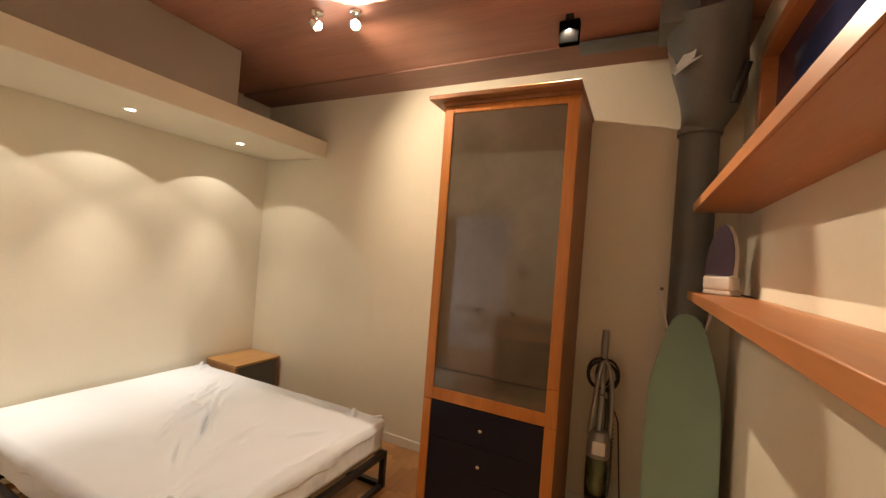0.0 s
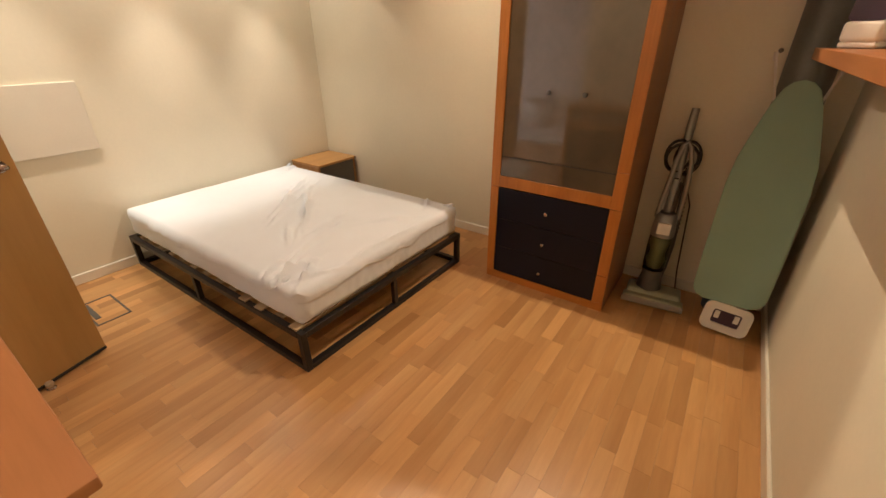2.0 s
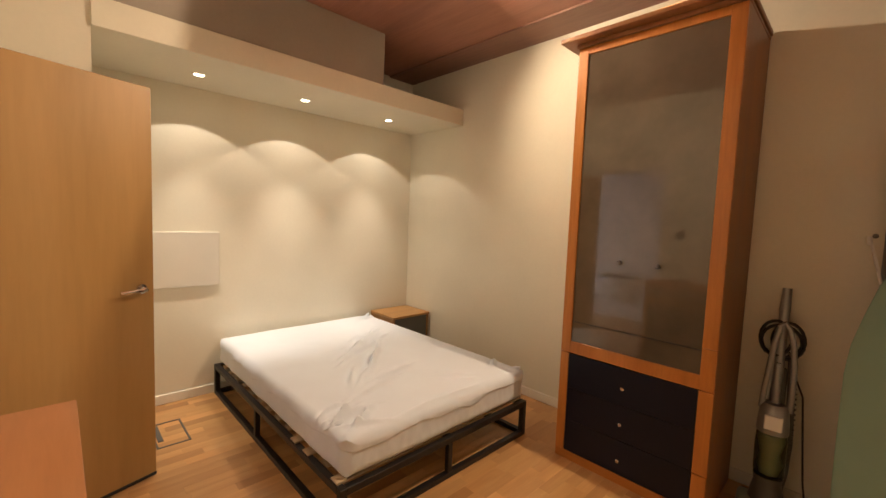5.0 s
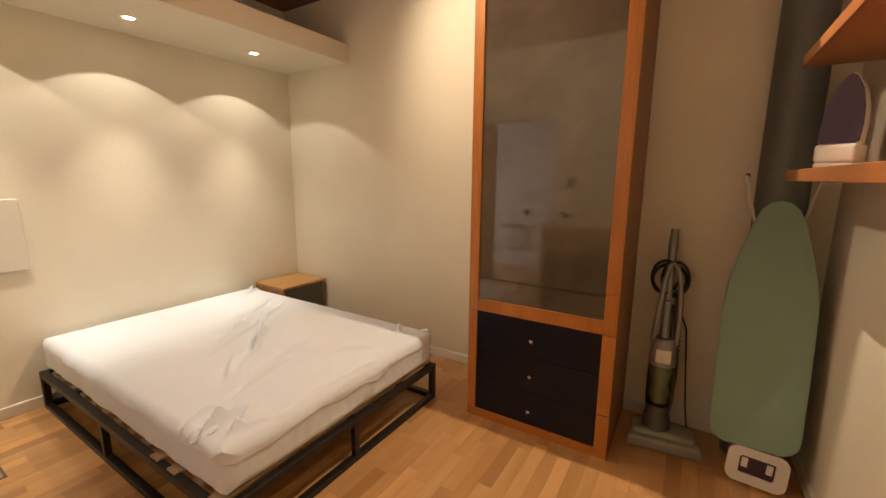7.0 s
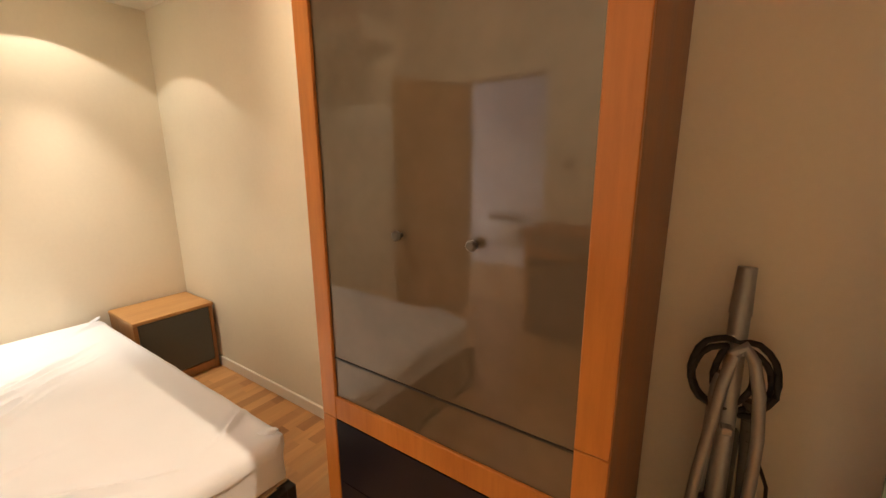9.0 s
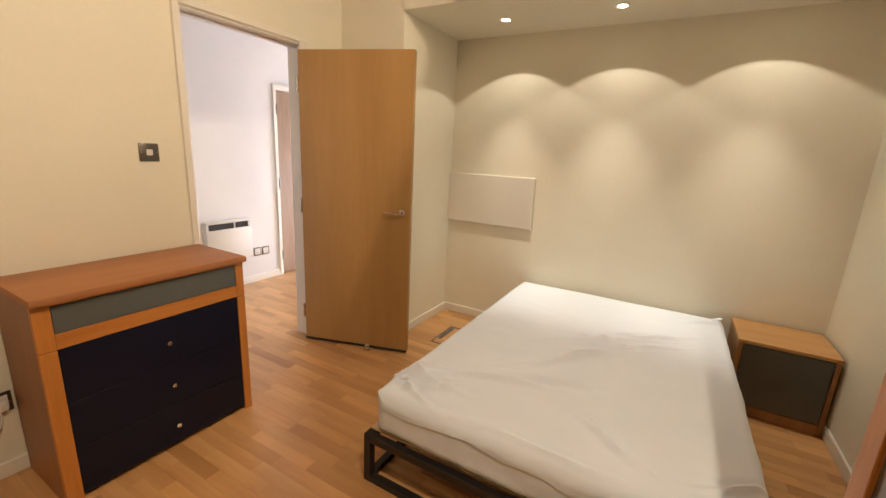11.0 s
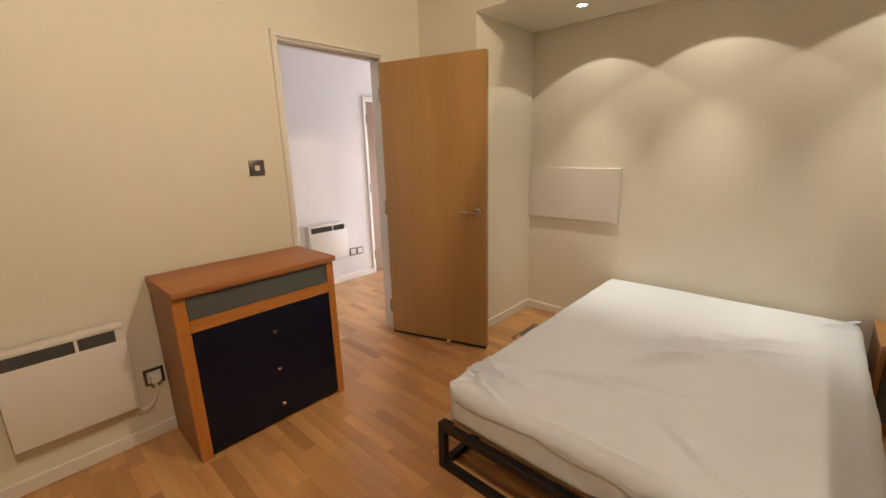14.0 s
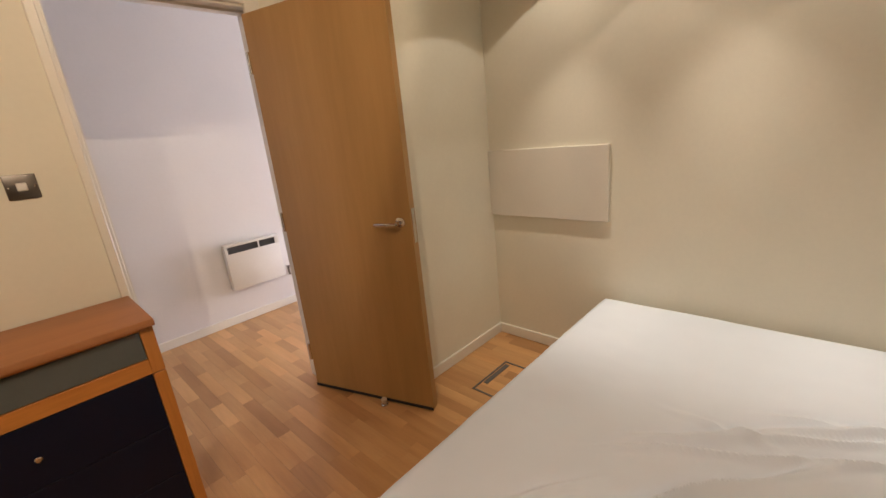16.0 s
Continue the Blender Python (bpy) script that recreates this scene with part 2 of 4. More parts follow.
def tube(points, r, seg=10, closed=False):
    """A bent round bar through the points; r may be a list."""
    pts = [Vector(p) for p in points]
    rs = r if isinstance(r, (list, tuple)) else [r] * len(pts)
    bm = bmesh.new()
    rings = []
    up = Vector((0.13, 0.31, 0.94)).normalized()
    for i, p in enumerate(pts):
        q0 = pts[i - 1] if (i or closed) else p
        q1 = pts[(i + 1) % len(pts)] if (i + 1 < len(pts) or closed) else p
        d = (q1 - q0).normalized()
        s = d.cross(up).normalized() if abs(d.dot(up)) < 0.98 else d.cross(Vector((1, 0, 0))).normalized()
        u = s.cross(d)
        rings.append([bm.verts.new(p + rs[i] * (math.cos(2 * math.pi * k / seg) * s + math.sin(2 * math.pi * k / seg) * u)) for k in range(seg)])
    pairs = list(zip(rings, rings[1:])) + ([(rings[-1], rings[0])] if closed else [])
    for a, b in pairs:
        for k in range(seg):
            bm.faces.new((a[k], a[(k + 1) % seg], b[(k + 1) % seg], b[k]))
    if not closed:
        bm.faces.new(rings[0][::-1])
        bm.faces.new(rings[-1])
    bmesh.ops.recalc_face_normals(bm, faces=bm.faces)
    return bm


def lathe(profile, place, seg=24, axis=(0, 0, 1)):
    """A turned body: pairs of radius and height along the axis."""
    bm = bmesh.new()
    rings = [[bm.verts.new((r * math.cos(2 * math.pi * k / seg), r * math.sin(2 * math.pi * k / seg), h)) for k in range(seg)] for r, h in profile]
    for a, b in zip(rings, rings[1:]):
        for k in range(seg):
            bm.faces.new((a[k], a[(k + 1) % seg], b[(k + 1) % seg], b[k]))
    bm.faces.new(rings[0][::-1])
    bm.faces.new(rings[-1])
    bmesh.ops.recalc_face_normals(bm, faces=bm.faces)
    turn = Vector(axis).to_track_quat("Z", "Y").to_matrix().to_4x4()
    bmesh.ops.transform(bm, verts=bm.verts, matrix=Matrix.Translation(place) @ turn)
    return bm


def plate(outline, thick, holes=(), bev=0.0):
    """A flat shape in the x-z plane, from y = 0 to y = thick; holes are further outlines."""
    bm = bmesh.new()
    edges = []
    for ring in (outline, *holes):
        vs = [bm.verts.new((x, 0, z)) for x, z in ring]
        edges += [bm.edges.new((vs[i], vs[(i + 1) % len(vs)])) for i in range(len(vs))]
    bmesh.ops.triangle_fill(bm, use_beauty=True, edges=edges)
    ext = bmesh.ops.extrude_face_region(bm, geom=bm.faces[:])
    bmesh.ops.translate(bm, verts=[g for g in ext["geom"] if isinstance(g, bmesh.types.BMVert)], vec=(0, thick, 0))
    bmesh.ops.recalc_face_normals(bm, faces=bm.faces)
    return bm


def round_rect(x0, x1, z0, z1, r, n=5):
    out = []
    for cx, cz, a in ((x1 - r, z1 - r, 0), (x0 + r, z1 - r, 90), (x0 + r, z0 + r, 180), (x1 - r, z0 + r, 270)):
        out += [(cx + r * math.cos(radians(a + 90 * i / n)), cz + r * math.sin(radians(a + 90 * i / n))) for i in range(n + 1)]
    return out


def moved(bm, m):
    bmesh.ops.transform(bm, verts=bm.verts, matrix=m)
    return bm


def joined(*bms):
    out = bmesh.new()
    for b in bms:
        me = bpy.data.meshes.new("tmp")
        b.to_mesh(me)
        b.free()
        out.from_mesh(me)
        bpy.data.meshes.remove(me)
    return out


def mesh_object(name, bm, material, smooth=True):
    me = bpy.data.meshes.new(name)
    bm.to_mesh(me)
    bm.free()
    me.materials.append(material)
    if smooth:
        me.shade_smooth()
        me.set_sharp_from_angle(angle=radians(32))
    return new(name, me)


def base(name, place, label, category, group="", kind=""):
    ob = new(name)
    ob.empty_display_size = 0.1
    ob.location = place
    return tagged(ob, label, category, group, kind)


def part(name, bm, material, parent, label=""):
    ob = mesh_object(name, bm, material)
    ob.parent = parent
    if parent.type == "EMPTY":
        ob.matrix_parent_inverse = Matrix.Translation(parent.location).inverted()
    return tagged(ob, label)


def structure(name, bm, material, label, category):
    return tagged(mesh_object(name, bm, material, False), label, category, kind="structure")


# ---------------------------------------------------------------- shell
T = 0.14
structure("wall_west", box(-T, 0, 0, LY + T, 0, LZ), PAINT, "cream painted plaster wall behind the bed head", "wall")
structure("wall_north", box(0, LX + 0.3, LY, LY + T, 0, LZ), PAINT, "cream painted plaster wall behind the wardrobe", "wall")
WIN = (1.20, 2.80, 2.04, 2.60)
structure("wall_east", joined(box(LX, LX + 0.3, -T, LY, 0, WIN[2]), box(LX, LX + 0.3, -T, LY, WIN[3], LZ),
          box(LX, LX + 0.3, -T, WIN[0], WIN[2], WIN[3]), box(LX, LX + 0.3, WIN[1], LY, WIN[2], WIN[3])), PAINT, "cream painted plaster wall carrying long wooden shelves", "wall")
structure("wall_south", joined(box(HALL_X0, DOOR_X0 - 0.03, -T, 0, 0, LZ), box(DOOR_X1 + 0.03, LX, -T, 0, 0, LZ),
          box(DOOR_X0 - 0.03, DOOR_X1 + 0.03, -T, 0, DOOR_Z + 0.03, LZ)), PAINT, "cream painted plaster wall with the doorway", "wall")
structure("wall_chase", box(0.0, ALC_X, 0.0, ALC_Y, 0, LZ), PAINT, "boxed-out cream plaster corner beside the bed recess", "wall")
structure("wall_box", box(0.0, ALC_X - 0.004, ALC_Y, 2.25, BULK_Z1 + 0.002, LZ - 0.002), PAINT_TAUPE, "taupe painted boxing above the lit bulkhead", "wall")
structure("bulkhead", joined(box(0.0, BULK_X, ALC_Y, LY, BULK_Z0, BULK_Z1, 0.003)), PAINT, "cream plaster bulkhead with three recessed downlights", "bulkhead")
structure("ceiling", joined(box(-T, LX + 0.3, -T, LY + T, LZ, LZ + 0.1)), CEIL, "dark reddish brown stained ceiling", "ceiling")
structure("ceiling_edge", joined(box(0.0, LX, 2.83, LY, LZ - 0.014, LZ)), CEIL_EDGE, "dark brown timber plate along the ceiling edge", "trim")
structure("wall_hall_far", joined(box(0.21, HALL_X1, HALL_Y - T, HALL_Y, 0, 2.5), box(HALL_X0, -0.62, HALL_Y - T, HALL_Y, 0, 2.5), box(-0.62, 0.21, HALL_Y - T, HALL_Y, 1.96, 2.5)), PAINT_HALL, "white painted hallway wall in cool daylight", "wall")
structure("wall_hall_east", box(HALL_X1, HALL_X1 + T, HALL_Y, -T, 0, 2.5), PAINT_HALL, "white painted end wall of the hallway", "wall")
structure("wall_hall_west", joined(box(HALL_X0 - T, HALL_X0, HALL_Y - T, -1.17, 0, 2.5), box(HALL_X0 - T, HALL_X0, -0.39, 0, 0, 2.5), box(HALL_X0 - T, HALL_X0, -1.17, -0.39, 2.0, 2.5)), PAINT_HALL, "white painted hallway wall around the glazed door", "wall")
structure("ceiling_hall", box(HALL_X0 - T, HALL_X1 + T, HALL_Y - T, -T, 2.5, 2.58), PAINT_HALL, "white painted hallway ceiling", "ceiling")


def skirting(x0, x1, y0, y1):
    return box(x0, x1, y0, y1, 0.0, 0.07, 0.004)


S = 0.014
structure("baseboard", joined(skirting(0.0, S, ALC_Y, LY), skirting(0.0, ALC_X, ALC_Y, ALC_Y + S), skirting(S, LX, LY - S, LY),
          skirting(LX - S, LX, 0.0, LY - S), skirting(DOOR_X1 + 0.07, LX - S, 0.0, S), skirting(0.235, HALL_X1, HALL_Y, HALL_Y + S), skirting(HALL_X0, -0.62, HALL_Y, HALL_Y + S)),
          TRIM, "cream gloss painted skirting board", "baseboard")

# floor: oak strips over a dark sub-floor
floor = structure("floor", joined(box(HALL_X0 - T, LX + 0.3, HALL_Y - T, 0.0, -0.09, -0.008), box(-T, LX + 0.3, 0.0, LY + T, -0.09, -0.008)), SUBFLOOR, "oak strip floor, warm satin finish", "floor")

# ---------------------------------------------------------------- door, frame and hall
frame_ob = base("door_1_frame", ((DOOR_X0 + DOOR_X1) / 2, -0.07, 0), "cream painted door frame around the open doorway", "door frame", kind="structure")
for x0, x1, nm in ((DOOR_X0 - 0.03, DOOR_X0, "jamb"), (DOOR_X1, DOOR_X1 + 0.03, "jamb")):
    part(nm, box(x0, x1, -T - 0.002, 0.002, 0, DOOR_Z, 0.002), TRIM, frame_ob)
part("head", box(DOOR_X0 - 0.03, DOOR_X1 + 0.03, -T - 0.002, 0.002, DOOR_Z, DOOR_Z + 0.03, 0.002), TRIM, frame_ob)
for x0, x1 in ((DOOR_X0 - 0.045, DOOR_X0 + 0.030), (DOOR_X1 + 0.012, DOOR_X1 + 0.045)):
    part("architrave", box(x0, x1, 0.0, 0.016, 0, DOOR_Z + 0.045, 0.004), TRIM, frame_ob)
part("architrave", box(DOOR_X0 - 0.045, DOOR_X1 + 0.045, 0.0, 0.018, DOOR_Z + 0.012, DOOR_Z + 0.047, 0.004), TRIM, frame_ob)
part("stop_bead", joined(box(DOOR_X1 - 0.012, DOOR_X1, -0.09, -0.05, 0, DOOR_Z), box(DOOR_X0, DOOR_X1, -0.09, -0.05, DOOR_Z - 0.012, DOOR_Z)), TRIM, frame_ob)
part("strike_plate", box(DOOR_X1 - 0.003, DOOR_X1 + 0.004, -0.045, -0.02, 0.93, 1.05, 0.001), CHROME, frame_ob, "chrome strike plate")

LEAF_W, LEAF_T = 0.782, 0.044
LEAF_ANGLE = math.degrees(math.atan2(0.742, 0.908 - 1.146))
LEAF = pose(1.146, 0.004, 0, 0, 0, LEAF_ANGLE)
door = base("door_1", (1.03, 0.37, 0), "open beech veneer flush door with chrome lever handle", "door", kind="structure")
part("leaf", moved(box(0.006, LEAF_W, 0, LEAF_T, 0.012, 1.99, 0.002), LEAF), DOOR_WOOD, door)
handle = part("door_handle", moved(joined(lathe([(0.024, 0), (0.025, 0.004), (0.023, 0.009), (0.010, 0.011), (0.009, 0.05)], (LEAF_W - 0.055, 0, 1.0), 20, (0, -1, 0)),
              tube([(LEAF_W - 0.055, -0.048, 1.0), (LEAF_W - 0.075, -0.055, 1.0), (LEAF_W - 0.12, -0.054, 0.998), (LEAF_W - 0.165, -0.05, 0.997)], [0.009, 0.0095, 0.009, 0.008], 10)), LEAF), CHROME, door, "chrome lever handle")
part("door_handle", moved(joined(lathe([(0.024, 0), (0.025, 0.004), (0.023, 0.009), (0.010, 0.011), (0.009, 0.05)], (LEAF_W - 0.055, LEAF_T, 1.0), 20, (0, 1, 0)),
     tube([(LEAF_W - 0.055, LEAF_T + 0.048, 1.0), (LEAF_W - 0.11, LEAF_T + 0.054, 0.998), (LEAF_W - 0.165, LEAF_T + 0.05, 0.997)], 0.009, 10)), LEAF), CHROME, door, "chrome lever handle")
for z in (0.23, 1.0, 1.78):
    part("hinge", moved(joined(rod((0.0, -0.004, z - 0.05), (0.0, -0.004, z + 0.05), 0.007), box(0.0, 0.007, -0.002, 0.035, z - 0.05, z + 0.05)), LEAF), CHROME, door, "steel butt hinge")
part("latch_plate", moved(box(LEAF_W - 0.001, LEAF_W + 0.0015, 0.010, 0.034, 0.90, 1.06), LEAF), CHROME, door)
part("weather_strip", moved(box(0.006, LEAF_W, -0.004, 0.0, 0.006, 0.022, 0.001), LEAF), RUBBER, door, "dark brush strip")
stop = base("door_stop", tuple(LEAF @ Vector((0.50, -0.03, 0))), "small brass floor door stop", "door stop")
part("post", moved(lathe([(0.018, 0), (0.019, 0.004), (0.012, 0.008), (0.012, 0.02)], (0.50, -0.032, 0), 16), LEAF), CHROME, stop)
part("buffer", moved(lathe([(0.014, 0.02), (0.016, 0.024), (0.016, 0.036), (0.012, 0.041)], (0.50, -0.032, 0), 16), LEAF), SLAT, stop, "pale rubber buffer")

hall_door = base("door_2", (-0.2, HALL_Y, 0), "closed pinkish wooden hallway door with steel hinges", "door", kind="structure")
part("leaf", box(-0.57, 0.183, HALL_Y - 0.05, HALL_Y - 0.006, 0.012, 1.93, 0.002), HALL_DOOR, hall_door)
for x0, x1 in ((-0.62, -0.575), (0.187, 0.21)):
    part("jamb", box(x0, x1, HALL_Y - 0.12, HALL_Y + 0.004, 0, 1.96, 0.003), TRIM, hall_door)
part("head", box(-0.575, 0.187, HALL_Y - 0.12, HALL_Y + 0.004, 1.935, 1.96, 0.003), TRIM, hall_door)
part("architrave", joined(box(0.205, 0.235, HALL_Y, HALL_Y + 0.016, 0, 1.985, 0.003), box(-0.665, 0.205, HALL_Y, HALL_Y + 0.016, 1.955, 1.985, 0.003), box(-0.665, -0.61, HALL_Y, HALL_Y + 0.016, 0, 1.955, 0.003)), TRIM, hall_door)
for z in (0.22, 1.0, 1.75):
    part("hinge", joined(rod((0.190, HALL_Y + 0.006, z - 0.05), (0.190, HALL_Y + 0.006, z + 0.05), 0.009), box(0.190, 0.206, HALL_Y + 0.003, HALL_Y + 0.007, z - 0.05, z + 0.05)), BRUSHED, hall_door)
end_door = base("door_3", (HALL_X0, -0.78, 0), "white framed frosted glass door, bright with daylight", "door", kind="structure")
part("frame", joined(box(HALL_X0 - 0.05, HALL_X0, -1.17, -1.09, 0, 2.0, 0.003), box(HALL_X0 - 0.05, HALL_X0, -0.47, -0.39, 0, 2.0, 0.003), box(HALL_X0 - 0.05, HALL_X0, -1.09, -0.47, 1.9, 2.0, 0.003), box(HALL_X0 - 0.05, HALL_X0, -1.09, -0.47, 0, 0.2, 0.003)), WHITE, end_door)
part("pane", box(HALL_X0 - 0.035, HALL_X0 - 0.025, -1.09, -0.47, 0.2, 1.9), FROST, end_door, "frosted pane glowing with daylight")


def convector(x0, x1, z0, z1, y, depth, label):
    """A slim wall heater with a dark louvred outlet along the top."""
    ob = base("panel_heater", ((x0 + x1) / 2, y, z0), label, "heater")
    yf = y + depth
    gz0, gz1 = z1 - 0.075, z1 - 0.022
    gx0, gx1 = x0 + 0.035, x1 - 0.02
    part("body", joined(box(x0, x1, y + 0.02, yf, z0, gz0, 0.006, 2), box(x0, x1, y + 0.02, yf, gz1, z1, 0.006, 2), box(x0, gx0, y + 0.021, yf - 0.001, gz0, gz1), box(gx1, x1, y + 0.021, yf - 0.001, gz0, gz1)), HEATER_W, ob)
    part("outlet", box(gx0, gx1, y + 0.03, yf - 0.022, gz0, gz1), RUBBER, ob, "dark recess")
    mid = gx0 + (gx1 - gx0) * 0.36
    for i in range(6):
        z = gz0 + 0.004 + i * (gz1 - gz0 - 0.008) / 5
        part("louvre", moved(box(gx0, gx1, -0.009, 0.009, -0.0012, 0.0012), pose(0, yf - 0.012, z, -28)), GRILLE, ob)
    part("divider", box(mid - 0.006, mid + 0.006, yf - 0.02, yf - 0.0005, gz0, gz1), HEATER_W, ob)
    for bx in (x0 + 0.06, x1 - 0.09):
        part("bracket", box(bx, bx + 0.03, y, y + 0.021, z0 + 0.05, z1 - 0.05), GRILLE, ob)
    return ob


convector(2.789, 3.217, 0.235, 0.667, 0.0, 0.085, "white wall-mounted panel heater with grey louvres")
convector(0.605, 1.05, 0.305, 0.685, HALL_Y, 0.085, "white hallway panel heater with grey louvres")


def wall_plate(name, x, z, y, label, category, face, parts):
    ob = base(name, (x, y, z), label, category)
    part("plate", box(x - 0.043, x + 0.043, y, y + 0.008, z - 0.043, z + 0.043, 0.003, 2), face, ob)
    if parts == "switch":
        part("rocker", box(x - 0.014, x + 0.014, y + 0.008, y + 0.014, z - 0.014, z + 0.014, 0.003), WHITE, ob, "white rocker")
    else:
        part("insert", box(x - 0.030, x + 0.030, y + 0.008, y + 0.0095, z - 0.030, z + 0.030, 0.001), WHITE, ob, "white insert")
        for dx, dz, w, h in ((0, 0.012, 0.003, 0.006), (-0.011, -0.010, 0.005, 0.0025), (0.011, -0.010, 0.005, 0.0025)):
            part("slot", box(x + dx - w, x + dx + w, y + 0.0095, y + 0.0101, z + dz - h, z + dz + h), RUBBER, ob)
    for s in (-1, 1):
        part("screw", lathe([(0.003, 0), (0.003, 0.001)], (x + s * 0.034, y + 0.008, z), 8, (0, 1, 0)), CHROME, ob)
    return ob


wall_plate("light_switch", 2.053, 1.33, 0.0, "dark brushed steel light switch with white rocker", "switch", BRUSHED, "switch")
wall_plate("socket", 2.705, 0.33, 0.0, "dark steel wall socket beside the chest", "socket", BRUSHED, "socket")
wall_plate("socket", 0.50, 0.315, HALL_Y, "steel wall socket beside the hallway heater", "socket", BRUSHED, "socket")
wall_plate("socket", 0.405, 0.312, HALL_Y, "steel wall socket beside the hallway door", "socket", BRUSHED, "socket")
plug = base("heater_plug", (2.705, 0.03, 0.32), "white plug and flex of the heater", "plug")
part("plug", box(2.683, 2.727, 0.0102, 0.045, 0.305, 0.35, 0.006, 2), WHITE, plug)
part("flex", tube([(2.705, 0.035, 0.306), (2.712, 0.045, 0.26), (2.735, 0.05, 0.215), (2.77, 0.05, 0.20), (2.81, 0.045, 0.206)], 0.004, 8), WHITE, plug)

# ---------------------------------------------------------------- lights as things
for i, y in enumerate(DOWN_Y):
    dl = base("downlight", (DOWN_X, y, BULK_Z0), "small lit recessed downlight with pale bezel", "downlight", "downlights in the bulkhead")
    part("bezel", lathe([(0.042, 0.0), (0.041, -0.004), (0.034, -0.005), (0.030, -0.001), (0.030, 0.0)], (DOWN_X, y, BULK_Z0), 28), TRIM, dl)
    part("bulb", lathe([(0.027, -0.0012), (0.026, -0.003), (0.012, -0.0042)], (DOWN_X, y, BULK_Z0), 20), GLOW_DOWN, dl, "glowing bulb face")

for place, target, power, cone, fade in HEADS[:2]:
    p = Vector(place)
    way = (Vector(target) - p).normalized()
    sp = base("ceiling_spotlight", (p.x, p.y, LZ), "lit ceiling spotlight on a short chrome stem", "spotlight", "ceiling spotlights")
    part("rose", lathe([(0.035, 0), (0.036, -0.012), (0.03, -0.018), (0.008, -0.02)], (p.x, p.y, LZ), 20), CHROME, sp)
    part("stem", rod((p.x, p.y, LZ - 0.018), p - way * 0.03, 0.006), CHROME, sp)
    part("head", lathe([(0.010, -0.045), (0.022, -0.035), (0.028, -0.015), (0.030, 0.0), (0.027, 0.0), (0.024, -0.01)], p, 20, way), CHROME, sp)
    part("bulb", lathe([(0.023, -0.006), (0.0245, 0.004), (0.0235, 0.014), (0.018, 0.024), (0.008, 0.030)], p, 18, way), GLOW_SPOT, sp, "glowing bulb face")
# third head: block added over the wardrobe front, keeping light to the doorway side
p = Vector(HEADS[2][0])
sp = base("ceiling_spotlight", (p.x, p.y + 0.02, LZ), "dark ceiling spotlight with an added light block above the wardrobe", "spotlight", "ceiling spotlights")
part("bracket", box(p.x - 0.02, p.x + 0.02, p.y + 0.012, p.y + 0.04, 2.735, LZ, 0.004), STEEL_BLACK, sp)
part("hood", box(p.x - 0.045, p.x + 0.055, p.y + 0.0035, p.y + 0.045, 2.640, 2.760, 0.002), LIGHT_BLOCK, sp, "matt black block added to cut the light")

# ---------------------------------------------------------------- bed
BX0, BX1, BY0, BY1 = 0.03, 1.935, 1.245, 2.615
bed = base("bed_frame", ((BX0 + BX1) / 2, (BY0 + BY1) / 2, 0), "low black steel platform bed frame with birch slats", "bed")
R = 0.034
for y0, y1 in ((BY0, BY0 + R), (BY1 - R, BY1)):
    part("side_rail", box(BX0 + R, BX1 - R, y0, y1, 0.0, 0.03, 0.002), STEEL_BLACK, bed)
    part("side_rail", box(BX0 + R, BX1 - R, y0, y1, 0.195, 0.23, 0.002), STEEL_BLACK, bed)
for x0, x1 in ((BX0, BX0 + R), (BX1 - R, BX1)):
    part("end_rail", box(x0, x1, BY0 + R, BY1 - R, 0.0, 0.03, 0.002), STEEL_BLACK, bed)
    part("end_rail", box(x0, x1, BY0 + R, BY1 - R, 0.195, 0.23, 0.002), STEEL_BLACK, bed)
for x0 in (BX0, BX1 - R):
    for y0 in (BY0, BY1 - R):
        part("leg", box(x0, x0 + R, y0, y0 + R, 0.0, 0.23, 0.002), STEEL_BLACK, bed)
for x0 in (0.88,):
    for y0 in (BY0 + 0.002, BY1 - R - 0.002):
        part("post", box(x0, x0 + 0.03, y0, y0 + 0.03, 0.03, 0.195, 0.002), STEEL_BLACK, bed)
part("post", box(BX1 - 0.032, BX1 - 0.002, 1.90, 1.93, 0.03, 0.195, 0.002), STEEL_BLACK, bed)
part("centre_rail", box(BX0 + R, BX1 - R, 1.915, 1.945, 0.20, 0.225, 0.002), STEEL_BLACK, bed)
for i in range(13):
    x = 0.13 + i * 0.142
    part("slat", box(x, x + 0.062, BY0 + (0.006 if i in (9, 10, 12) else 0.034), BY1 - 0.006, 0.231, 0.241, 0.002), SLAT, bed)

